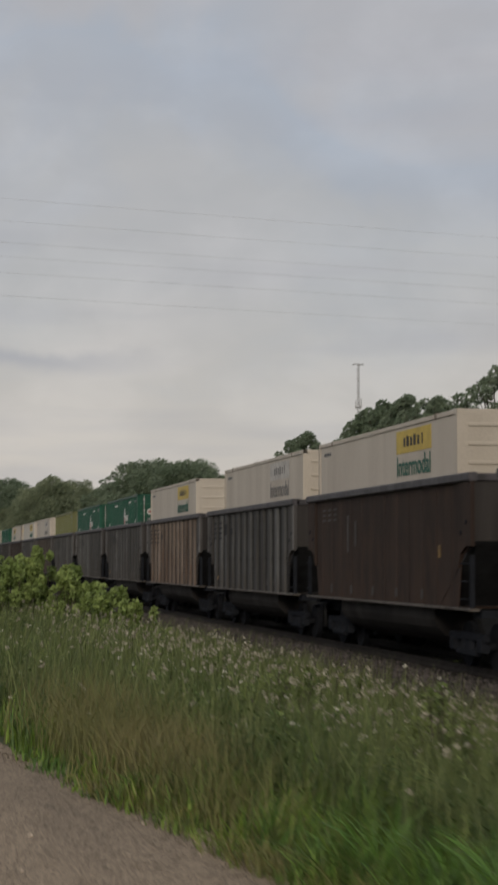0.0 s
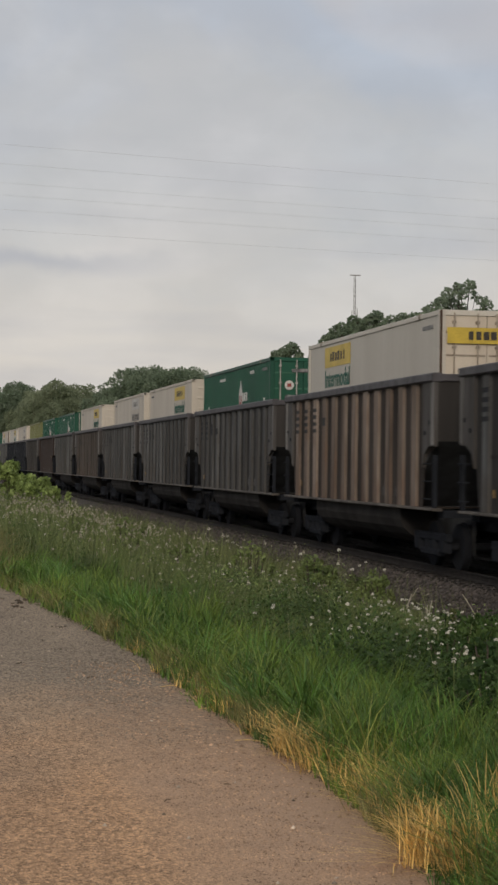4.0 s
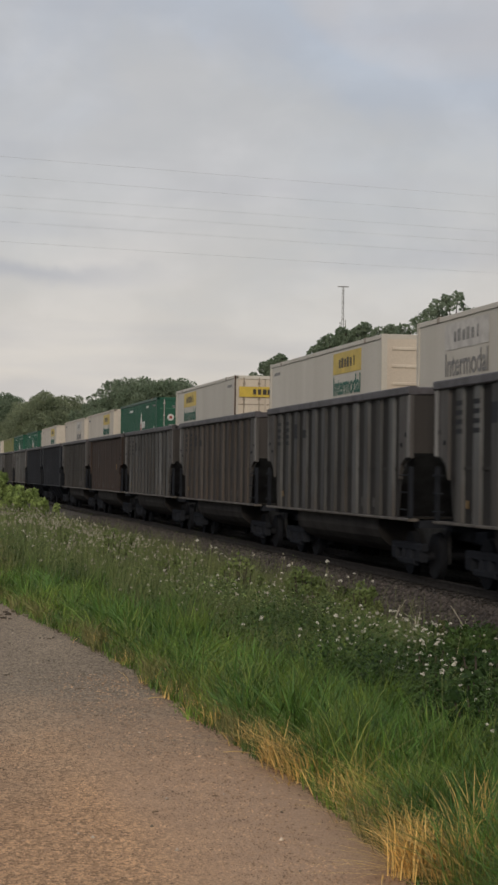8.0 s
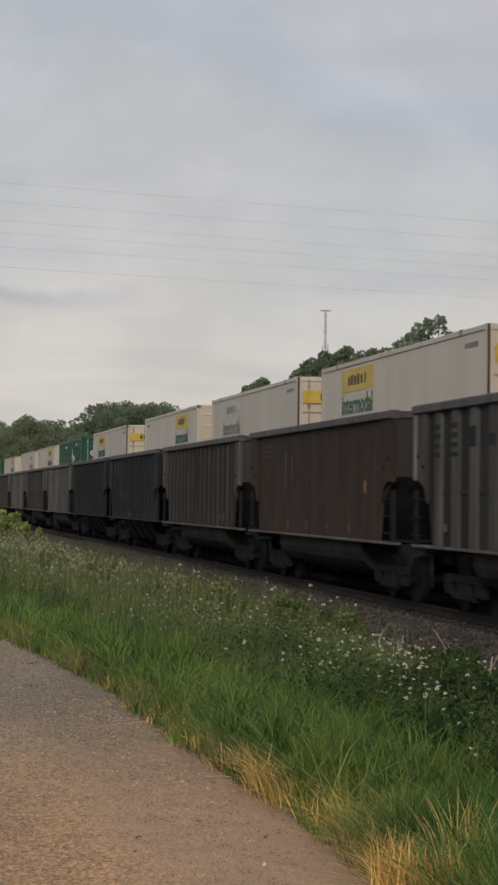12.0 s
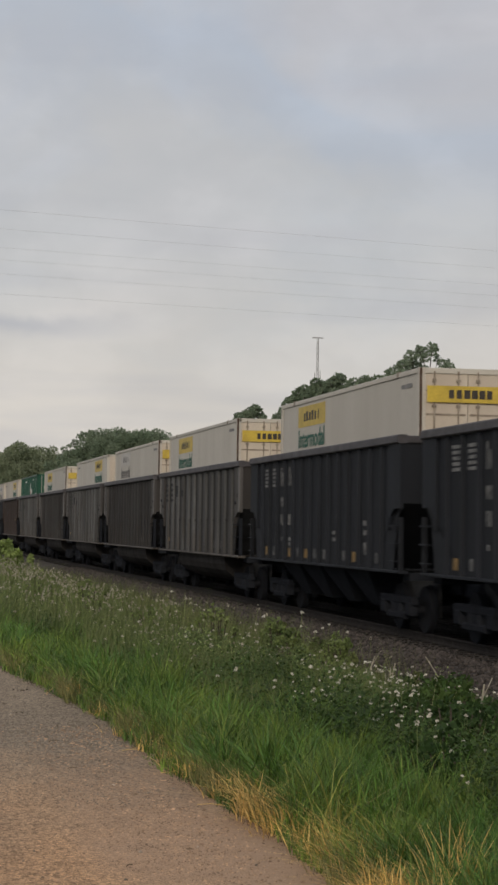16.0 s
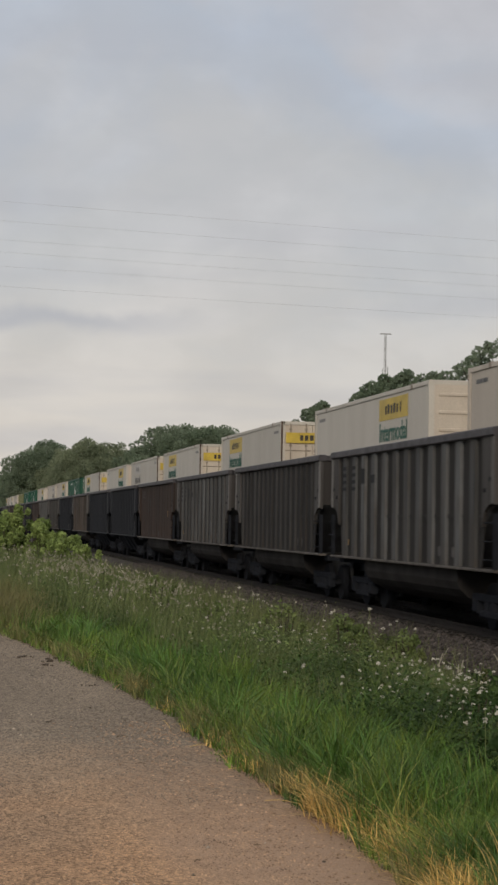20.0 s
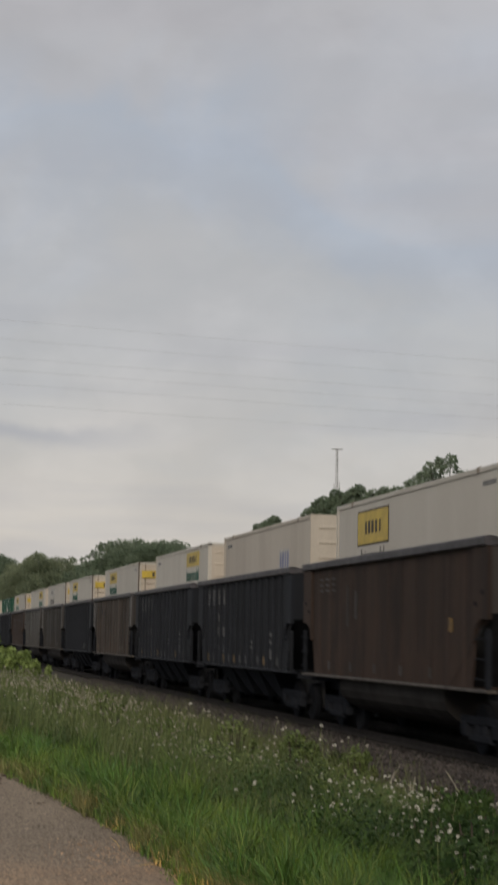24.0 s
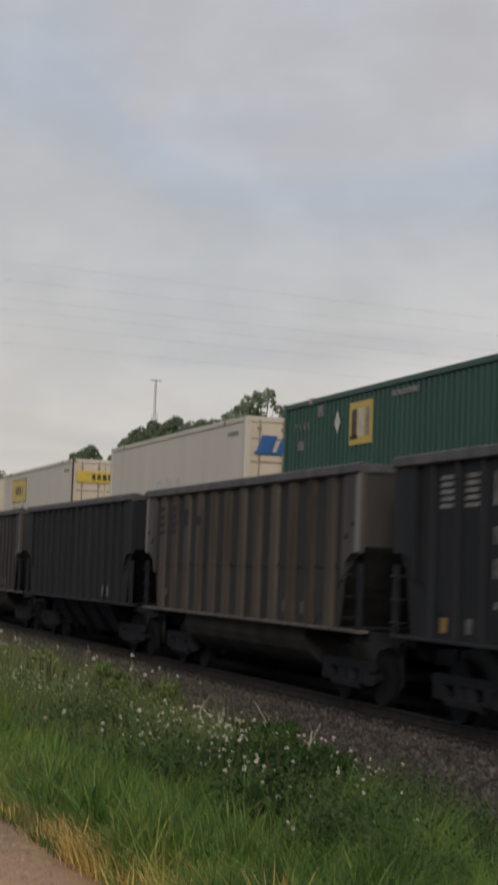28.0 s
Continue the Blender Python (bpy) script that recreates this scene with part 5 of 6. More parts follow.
# kind, bearing from the viewer in degrees, distance, height
TREES = [(0, 2.15, 400, 11.5), (0, 2.62, 392, 15.6), (0, 3.2, 396, 17.8), (2, 2.9, 430, 15.5), (0, 3.55, 405, 16.2),
         (1, 3.95, 385, 15.9), (1, 4.45, 372, 17.4), (1, 5.0, 380, 17.0), (1, 5.5, 390, 16.0), (2, 4.7, 420, 16.0), (1, 5.9, 400, 14.5),
         (2, 6.05, 300, 13.6), (3, 6.45, 285, 16.2), (0, 6.9, 280, 15.6), (0, 7.5, 284, 15.9), (2, 8.05, 275, 15.5), (0, 8.5, 280, 15.6), (2, 8.9, 290, 14.0),
         (4, 9.3, 275, 14.6), (4, 9.75, 270, 14.9), (4, 10.25, 265, 15.3), (4, 10.6, 262, 15.2), (2, 9.6, 330, 13.5), (2, 10.4, 330, 14.0),
         (5, 11.2, 250, 17.2), (5, 11.55, 246, 17.8), (2, 11.5, 280, 13.0), (4, 12.05, 244, 15.0),
         (5, 12.75, 205, 16.4), (5, 13.1, 200, 17.0), (5, 13.55, 196, 17.4), (2, 13.3, 215, 13.4), (5, 14.05, 192, 17.6), (3, 14.65, 188, 16.9), (5, 15.0, 186, 16.9), (0, 14.3, 210, 14.4), (2, 15.5, 190, 12.5),
         (3, 16.25, 165, 17.0), (3, 16.75, 162, 17.9), (2, 16.5, 180, 12.0), (2, 17.6, 170, 12.0), (2, 18.4, 165, 12.5), (0, 19.4, 160, 13.5),
         (2, 20.5, 158, 13.0), (0, 21.7, 155, 13.0), (2, 23.0, 150, 12.5), (2, 24.4, 150, 12.5), (0, 26.0, 150, 13.0)]
HEIGHTS = [15.5, 15.5, 14.0, 16.5, 11.0, 14.5]
used = set()
for n, (kind, bearing, dist, tall) in enumerate(TREES):
    a = radians(bearing)
    place(KINDS[kind], dist * math.sin(a), dist * math.cos(a), n * 1.7, tall * 1.05 / (HEIGHTS[kind] * 0.97), kind not in used)
    used.add(kind)

# low scrub that closes the gap under the trees
rng = np.random.default_rng(9)
lobes = []
for k in range(110):
    a = radians(1.0 + 26 * k / 110)
    d = np.interp(math.degrees(a), [1, 6, 9, 12, 16, 27], [410, 300, 280, 230, 175, 150]) + rng.uniform(-8, 8)
    s = rng.uniform(2.2, 3.8)
    lobes.append((np.array([d * math.sin(a), d * math.cos(a), 1.2]), np.array([s * 1.3, s * 1.3, s])))
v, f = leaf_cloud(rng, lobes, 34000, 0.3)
tagged(new("scrub", quads_mesh("scrub", v, [f], HAZE_LEAF_DARK)), "dark green scrub under the trees", "scrub", kind="stuff")


# ---- mast and wires ----
def mast(x, y, h):
    top = tagged(new("radio_mast"), "slim grey lattice radio mast with a crossbar", "mast")
    top.location = (x, y, -0.9)
    legs = [(0.5 * math.cos(a), 0.5 * math.sin(a)) for a in (0.5, 2.6, 4.7)]
    for px, py in legs:
        part("leg", Build().tube((px, py, 0), (px * 0.45, py * 0.45, h), 0.055, 0.045, 6), MAST, top)
    b = Build()
    for k in range(int(h / 1.2)):
        f0, f1 = 1 - 0.55 * k * 1.2 / h, 1 - 0.55 * (k + 1) * 1.2 / h
        for j in range(3):
            p, q = legs[j], legs[(j + 1) % 3]
            b.tube((p[0] * f0, p[1] * f0, k * 1.2), (q[0] * f1, q[1] * f1, k * 1.2 + 1.2), 0.022, sides=4)
    part("lattice", b, MAST, top)
    part("crossbar", Build().box(-1.25, 1.25, -0.12, 0.12, h - 0.1, h + 0.1, 0.03), MAST, top)
    part("platform", Build().box(-0.55, 0.55, -0.5, 0.5, h - 9.4, h - 9.2, 0.02), MAST, top)
    part("antenna", Build().tube((0.6, 0, h - 9.8), (0.6, 0, h - 7.4), 0.09), MAST, top)
    part("antenna", Build().tube((-0.6, 0.1, h - 9.6), (-0.6, 0.1, h - 7.8), 0.08), MAST, top)
    return top


a = radians(13.47)
mast(420 * math.sin(a), 420 * math.cos(a), 420 * math.tan(radians(5.78)) + EYE + 0.9)

for el in (9.62, 9.04, 8.47, 8.1, 7.67, 7.06):
    hgt = EYE + 110 * math.tan(radians(el))
    pts, faces = [], []
    for k in range(33):
        u = -140 + 280 * k / 32
        for j in range(5):
            t = j * math.tau / 5
            pts.append((u, 110 + 0.21 * u + 0.0055 * math.cos(t), hgt + ((u - 40) / 140) ** 2 * 1.2 - 0.1 + 0.0055 * math.sin(t)))
        if k:
            faces += [(5 * k - 5 + j, 5 * k - 5 + (j + 1) % 5, 5 * k + (j + 1) % 5, 5 * k + j) for j in range(5)]
    b = Build().poly(pts, faces)
    tagged(new("power_line", b.mesh("power_line", WIRE)), "thin grey overhead power line across the sky", "power line", "overhead lines")


# ---- vegetation of the verge ----
def blades(rng, x, y, height, width, lean, mat, name, bend=0.35, way=(0.3, 1.6)):
    """Grass blades: two segments and a tip, leaning and bending."""
    n = len(x)
    z = ground_z(x, y) - 0.02
    a = rng.uniform(0, math.tau, n)
    side = np.stack([np.cos(a), np.sin(a), 0 * a], -1) * (width / 2)[:, None]
    la = rng.normal(*way, n)
    tip = np.stack([np.cos(la), np.sin(la), 0 * la], -1) * (lean * height)[:, None]
    p0 = np.stack([x, y, z], -1)
    upv = np.stack([0 * x, 0 * x, height], -1)
    p1 = p0 + upv * 0.55 + tip * bend * 0.6
    p2 = p0 + upv * (1 - 0.12 * lean[:, None]) + tip
    v = np.stack([p0 - side, p0 + side, p1 + side * 0.8, p1 - side * 0.8, p2], 1).reshape(-1, 3)
    o = 5 * np.arange(n)[:, None]
    return quads_mesh(name, v, [o + np.array([0, 1, 2, 3]), o + np.array([3, 2, 4])], mat)


def verge_points(rng, n, near, far, x_min, x_max, power=1.0):
    """Places on the verge inside the wedge that the camera sweeps; more of them near the viewer."""
    got_x, got_y = [], []
    total = 0
    while total < n:
        r = near * (far / near) ** (rng.uniform(0, 1, n) ** power)
        a = np.radians(rng.uniform(0.3, 27, n))
        x, y = r * np.sin(a), r * np.cos(a)
        d = x - path_edge(y)
        ok = (d > x_min + 0.05 * np.sin(2.1 * y) * np.sin(1.3 * y + 1) + np.abs(rng.normal(0, 0.07, n))) & (x < np.minimum(x_max, 5.1 + 0.075 * y) + 0.25 * np.sin(1.3 * y))
        got_x.append(x[ok])
        got_y.append(y[ok])
        total += ok.sum()
    return np.concatenate(got_x)[:n], np.concatenate(got_y)[:n]


rng = np.random.default_rng(21)
# short green grass beside the path
x, y = verge_points(rng, 190000, 6.2, 60, -0.06, 8.3)
keep = rng.uniform(0, 1, len(x)) < np.interp(x - path_edge(y), [0.75, 1.15, 4], [1, 0.3, 0.22])
x, y = x[keep], y[keep]
d = x - path_edge(y)
r = np.hypot(x, y)
clump = 0.75 + 0.42 * np.sin(3.1 * x + 1.3 * y) * np.sin(2.3 * y - 1.1 * x) + 0.25 * np.sin(7.3 * x - 4.1 * y)
hgt = rng.uniform(0.16, 0.48, len(x)) * clump * np.interp(d, [0, 0.25, 0.9, 3, 6], [0.45, 0.8, 1.1, 1.0, 0.7])
tagged(new("verge_grass", blades(rng, x, y, hgt, 0.0032 + 0.0004 * r, rng.uniform(0.1, 0.75, len(x)) + 0.5 * (d < 0.3) * rng.uniform(0, 1, len(x)), GRASS, "verge_grass")),
       "lush green verge grass beside the gravel path", "grass", kind="stuff")
# the same grass goes on round the viewer, thinner
gx = np.concatenate([rng.uniform(2.1, 7.2, 26000), rng.uniform(-13, -3.05, 34000)])
gy = np.concatenate([rng.uniform(-12, 15, 26000), rng.uniform(-12, 30, 34000)])
keep = np.where(gx > 0, (gx - path_edge(gy) > 0.05) & (gx > 0.5 * gy), gx < path_edge(gy) - 5.05)
gx, gy = gx[keep], gy[keep]
tagged(new("outer_grass", blades(rng, gx, gy, rng.uniform(0.1, 0.32, len(gx)), 0.008 + 0 * gx, rng.uniform(0.2, 0.8, len(gx)), GRASS, "outer_grass")),
       "thinner green grass on both sides of the path", "grass", kind="stuff")
# taller meadow grass further up the verge
x, y = verge_points(rng, 60000, 15, 90, 0.9, 7.6, 0.9)
r = np.hypot(x, y)
hgt = rng.uniform(0.3, 0.75, len(x)) * np.interp(r, [15, 25, 50], [0.7, 1.0, 1.25])
tagged(new("meadow_grass", blades(rng, x, y, hgt, 0.003 + 0.00032 * r, rng.uniform(0.05, 0.4, len(x)), GRASS_TALL, "meadow_grass")),
       "tall olive meadow grass with seed stalks", "grass", kind="stuff")
# browned tall grass at the far end of the verge
x, y = rng.normal(1.0, 0.3, 8000), rng.normal(31.5, 2.8, 8000)
keep = x - path_edge(y) > 0.25
x, y = x[keep], y[keep]
tagged(new("brown_grass", blades(rng, x, y, rng.uniform(0.25, 0.72, len(x)), 0.002 + 0.0002 * np.hypot(x, y), rng.uniform(0.2, 0.9, len(x)),
                                 material("browned_grass", (0.19, 0.175, 0.075), (0.115, 0.13, 0.042), 0.7, 0, 0.8, per_island=0.3, bump=0), "brown_grass")),
       "tall browned grass at the bend of the path", "grass", kind="stuff")
# paler long blades that stand out of the green
x, y = verge_points(rng, 4200, 6.4, 40, 0.15, 7.0)
PALE_GRASS = material("pale_long_grass", (0.21, 0.26, 0.07), (0.13, 0.19, 0.04), 0.55, 0, 1.0, per_island=0.4, bump=0)
tagged(new("pale_grass", blades(rng, x, y, rng.uniform(0.25, 0.55, len(x)), 0.0016 + 0.00024 * np.hypot(x, y), rng.uniform(0.1, 0.6, len(x)), PALE_GRASS, "pale_grass")),
       "pale long grass blades among the green", "grass", kind="stuff")
# grass that hangs over the path's edge, with its shade as dark blades
y = 6.8 * (30 / 6.8) ** rng.uniform(0, 1, 11000)
x = path_edge(y) + np.abs(rng.normal(0.02, 0.16, len(y))) + 0.04 * np.sin(2.1 * y)
keep = rng.uniform(0, 1, len(y)) < 0.3 + 0.5 * np.sin(2.9 * y) * np.sin(1.1 * y + 1) + 0.25 * np.sin(7 * y)
x, y = x[keep], y[keep]
OVERHANG = material("olive_brown_edge_grass", (0.25, 0.225, 0.095), (0.12, 0.14, 0.042), 0.65, 0, 2.5, per_island=0.5, bump=0)
tagged(new("edge_grass", blades(rng, x, y, rng.uniform(0.1, 0.32, len(x)), 0.0018 + 0.00028 * np.hypot(x, y), rng.uniform(0.2, 1.3, len(x)), OVERHANG, "edge_grass", way=(3.6, 1.5))),
       "olive-brown grass hanging over the path's edge", "grass", kind="stuff")
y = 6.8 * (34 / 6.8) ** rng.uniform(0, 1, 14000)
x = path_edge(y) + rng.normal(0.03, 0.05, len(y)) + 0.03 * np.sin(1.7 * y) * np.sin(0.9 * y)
# Shade under the overhang is put in as dark blades; twigs share it.
EDGE_SHADE_TWIG = material("edge_shade_and_twig_brown", (0.085, 0.062, 0.036), (0.045, 0.034, 0.02), 0.9, 0, 3.0, per_island=0.5, bump=0)
tagged(new("thatch", blades(rng, x, y, rng.uniform(0.012, 0.045, len(x)), 0.003 + 0.0005 * np.hypot(x, y), rng.uniform(0.2, 1.4, len(x)), EDGE_SHADE_TWIG, "thatch")),
       "short dark blades standing for the shade under the grass edge", "grass", kind="stuff")
# golden straw lying over at the near bend
y = rng.uniform(6.9, 11.0, 1100)
x = path_edge(y) + np.abs(rng.normal(0.02, 0.16, len(y)))
keep = rng.uniform(0, 1, len(y)) < 0.12 + 0.6 * (y < 7.9) + 0.75 * (np.abs(y - 10.25) < 0.45)
x, y = x[keep], y[keep]
tagged(new("golden_straw", blades(rng, x, y, rng.uniform(0.12, 0.36, len(x)), 0.0032 + 0.00034 * np.hypot(x, y), rng.uniform(0.5, 1.5, len(x)), GRASS_DRY, "golden_straw", way=(3.6, 1.1))),
       "golden straw lying over at the path's edge", "grass", kind="stuff")
# dry blades mixed in along the path's edge
x, y = verge_points(rng, 9000, 6.2, 34, 0.02, 8.0)
keep = ((x - path_edge(y)) < rng.exponential(0.4, len(x))) & (rng.uniform(0, 1, len(x)) < np.interp(y, [7, 8.5, 9, 10, 11, 12], [0.8, 0.4, 0.15, 0.4, 0.15, 0.06]))
x, y = x[keep], y[keep]
tagged(new("dry_grass", blades(rng, x, y, rng.uniform(0.06, 0.24, len(x)), 0.0022 + 0.00028 * np.hypot(x, y), rng.uniform(0.5, 1.6, len(x)), GRASS_DRY, "dry_grass")),
       "straw-coloured dry grass along the path's edge", "grass", kind="stuff")


def tuft(x, y, spread, height, n, seed):
    """Arching blades that fan out from one root."""
    g = np.random.default_rng(seed)
    a, out = g.uniform(0, math.tau, n), np.abs(g.normal(0, 1, n))
    way = np.stack([np.cos(a), np.sin(a), 0 * a], -1)
    root = np.array([x, y, float(ground_z(x, y)) - 0.01]) + (np.stack([g.normal(0, 1, n), g.normal(0, 1.3, n), 0 * a], -1) * spread)
    h = g.uniform(0.4, 1.0, n) * height / (1 + 0.35 * out)
    reach = (0.25 + 0.85 * out) * height * 0.7
    wide = np.stack([-np.sin(a), np.cos(a), 0 * a], -1) * (g.uniform(0.002, 0.0037, n))[:, None]
    rows = []
    for f, thick in ((0.0, 1.0), (0.35, 1.0), (0.7, 0.8), (1.0, 0.15)):
        rise = h * (f * 1.25 - 0.25 * f * f - 0.3 * np.clip(out - 0.8, 0, 1) * f * f)
        p = root + way * (reach * f ** 1.8)[:, None] + np.stack([0 * a, 0 * a, rise], -1)
        rows += [p - wide * thick, p + wide * thick]
    v = np.stack(rows, 1).reshape(-1, 3)
    o = 8 * np.arange(n)[:, None]
    me = quads_mesh("tuft", v, [o + np.array([k, k + 1, k + 3, k + 2]) for k in (0, 2, 4)], GRASS_DRY)
    tagged(new("dry_grass_tuft", me), "golden dry grass tuft at the path's edge", "grass tuft", "dry tufts along the path")


for k, (x, y, s, hh, n) in enumerate([(2.14, 7.5, 0.05, 0.33, 330), (2.3, 7.3, 0.05, 0.34, 260), (2.46, 7.7, 0.04, 0.46, 120), (2.22, 10.3, 0.06, 0.22, 300), (2.24, 9.9, 0.06, 0.2, 220),
                                     (2.3, 9.3, 0.06, 0.24, 120), (2.3, 8.75, 0.06, 0.25, 120), (2.16, 11.2, 0.06, 0.2, 100), (2.1, 12.8, 0.06, 0.18, 80), (2.3, 8.2, 0.05, 0.27, 130),
                                     (2.05, 14.6, 0.08, 0.17, 80), (2.03, 16.2, 0.08, 0.17, 80), (1.95, 18.0, 0.1, 0.17, 80), (2.6, 6.95, 0.06, 0.4, 130), (2.2, 10.55, 0.05, 0.2, 200), (2.28, 9.5, 0.05, 0.2, 150), (2.27, 9.05, 0.05, 0.22, 150), (2.28, 8.45, 0.05, 0.25, 170), (2.24, 7.95, 0.05, 0.27, 170), (2.12, 12.2, 0.05, 0.17, 110), (2.08, 13.7, 0.06, 0.17, 110)]):
    tuft(x, y, s, hh, n, 100 + k)


def tussocks(n, per, near, far, inner, outer, tall, mat, name, label, seed):
    """Arching blades in bunches, each bunch from one root."""
    g = np.random.default_rng(seed)
    x, y = verge_points(g, n, near, far, inner, 8.0)
    ok = x - path_edge(y) < outer
    x, y = np.repeat(x[ok], per), np.repeat(y[ok], per)
    n = len(x)
    rr = np.hypot(x, y)
    h = np.repeat(g.uniform(*tall, n // per), per) * g.uniform(0.5, 1.05, n)
    sway = np.repeat(g.normal(0, 0.5, (n // per, 2)), per, 0)
    x, y = x + g.normal(0, 0.035, n), y + g.normal(0, 0.05, n)
    root = np.stack([x, y, ground_z(x, y) - 0.02], -1)
    way = g.normal(0, 0.6, (n, 2)) + sway
    out = np.linalg.norm(way, axis=1)
    way = np.concatenate([way, np.zeros((n, 1))], 1)
    a = g.uniform(0, math.tau, n)
    wide = np.stack([np.cos(a), np.sin(a), 0 * a], -1) * (g.uniform(0.0012, 0.0026, n) * (0.5 + rr / 11))[:, None]
    rows = []
    for f, thick in ((0.0, 1.0), (0.4, 1.0), (0.75, 0.75), (1.0, 0.1)):
        rise = h * (f * 1.3 - (0.3 + 0.25 * np.clip(out - 0.4, 0, 1)) * f * f)
        p = root + way * (h * 0.75 * f ** 1.7)[:, None] + np.stack([0 * a, 0 * a, rise], -1)
        rows += [p - wide * thick, p + wide * thick]
    v = np.stack(rows, 1).reshape(-1, 3)
    o = 8 * np.arange(n)[:, None]
    tagged(new(name, quads_mesh(name, v, [o + np.array([k, k + 1, k + 3, k + 2]) for k in (0, 2, 4)], mat)), label, "grass", kind="stuff")


LUSH = material("lush_deep_green_grass", (0.10, 0.205, 0.036), (0.042, 0.105, 0.02), 0.55, 0, 1.5, contrast=(0.4, 0.62), per_island=0.45, bump=0)
BRIGHT = material("bright_yellow_green_grass", (0.215, 0.265, 0.06), (0.13, 0.19, 0.035), 0.55, 0, 1.5, per_island=0.45, bump=0)
tussocks(900, 34, 6.5, 26, 0.15, 1.9, (0.28, 0.55), LUSH, "lush_tussocks", "deep green grass tussocks on the verge", 71)
tussocks(520, 20, 6.5, 26, 0.1, 1.8, (0.25, 0.52), BRIGHT, "bright_tussocks", "bright yellow-green grass tussocks on the verge", 72)
tussocks(420, 16, 6.8, 26, 0.02, 0.35, (0.16, 0.34), OVERHANG, "edge_tussocks", "olive-brown grass tussocks at the path's edge", 73)


ARCHING = material("yellow_green_edge_grass", (0.34, 0.31, 0.085), (0.17, 0.2, 0.045), 0.55, 0, 1.5, per_island=0.5, bump=0)
tussocks(150, 26, 6.6, 13, 0.04, 0.42, (0.28, 0.5), ARCHING, "arching_edge_grass", "long yellow-green blades arching over the path's edge", 74)
tussocks(150, 30, 6.6, 14, 0.12, 0.8, (0.3, 0.52), LUSH, "dense_edge_tussocks", "dense deep green tussocks near the path's edge", 75)
SPRAY = material("fresh_weed_spray", (0.2, 0.25, 0.085), (0.1, 0.145, 0.045), 0.6, 0, 1.2, per_island=0.4, bump=0, through_light=0.3)


def umbels(rng, x, y, height, size, mat, name, florets, flat, stem_mat):
    """Flower heads made of small petals on thin stems; returns head mesh and stem mesh."""
    n = len(x)
    z = ground_z(x, y) - 0.02
    la = rng.uniform(0, math.tau, n)
    slant = height * rng.uniform(0.02, 0.4, n)
    top = np.stack([x + np.cos(la) * slant, y + np.sin(la) * slant, z + height], -1)
    k = florets
    ring = np.sqrt(rng.uniform(0, 1, (n, k)))
    turn_ = rng.uniform(0, math.tau, (n, k))
    off = np.stack([ring * np.cos(turn_), ring * np.sin(turn_), flat * (1 - ring ** 2) + rng.normal(0, 0.25 * flat, (n, k))], -1) * size[:, None, None] * 0.42
    c = top[:, None] + off
    u = rng.normal(size=(n, k, 3))
    u /= np.linalg.norm(u, axis=-1, keepdims=True)
    w = np.cross(u, rng.normal(size=(n, k, 3)))
    w /= np.linalg.norm(w, axis=-1, keepdims=True)
    s = (size * 0.26)[:, None, None] * rng.uniform(0.6, 1.3, (n, k, 1))
    v = np.stack([c - u * s, c + w * s * 0.7, c + u * s, c - w * s * 0.7], 2).reshape(-1, 3)
    heads = quads_mesh(name, v, [np.arange(4 * n * k).reshape(-1, 4)], mat)
    p0 = np.stack([x, y, z], -1)
    wd = np.maximum(0.0018, 0.00015 * np.hypot(x, y))[:, None] * np.array([1.0, 0, 0])
    v = np.stack([p0 - wd, p0 + wd, top + wd * 0.6, top - wd * 0.6], 1).reshape(-1, 3)
    stems = quads_mesh(name + "_stems", v, [np.arange(4 * n).reshape(-1, 4)], stem_mat)
    return heads, stems


def flower_patch(rng, patches, name, label, mat, hrange, srange, florets, flat):
    x, y = [], []
    for cx, cy, sx, sy, n in patches:
        x.append(rng.normal(cx, sx, n))
        y.append(rng.normal(cy, sy, n))
    x, y = np.concatenate(x), np.concatenate(y)
    ok = (x - path_edge(y) > 0.5) & (x < 5.2 + 0.085 * y)
    x, y = x[ok], y[ok]
    heads, stems = umbels(rng, x, y, rng.uniform(*hrange, len(x)), rng.uniform(*srange, len(x)) * (0.6 + np.hypot(x, y) / 50), mat, name, florets, flat, GRASS_TALL)
    tagged(new(name, heads), label, "flowers", kind="stuff")
    tagged(new(name + "_stems", stems), "thin green stems of " + name.replace("_", " "), "stems", kind="stuff")


flower_patch(rng, [(5.33, 18.7, 0.25, 0.5, 14), (5.3, 16.8, 0.5, 0.8, 55), (3.34, 13.8, 0.15, 0.3, 14), (3.65, 13.6, 0.25, 0.5, 22), (4.3, 14.5, 0.5, 1.2, 90), (3.55, 11.4, 0.25, 0.8, 40), (5.6, 17.8, 0.5, 0.6, 46), (4.9, 15.6, 0.4, 0.5, 36), (3.1, 9.6, 0.2, 0.5, 6),
                   (4.2, 20.5, 0.7, 1.6, 30), (4.6, 24, 0.9, 3, 60), (4.0, 31, 1.0, 5, 130), (3.2, 42, 1.0, 8, 150)],
             "white_flowers", "small white umbel wildflowers among the weeds", PETAL, (0.32, 0.62), (0.022, 0.042), 16, 0.8)
flower_patch(rng, [(7.3, 31, 0.4, 3, 8), (7.6, 40, 0.4, 5, 7), (7.0, 23, 0.3, 2, 5)],
             "tall_white_flowers", "tall single white flowers at the ballast edge", PETAL, (0.8, 1.15), (0.04, 0.065), 15, 0.6)
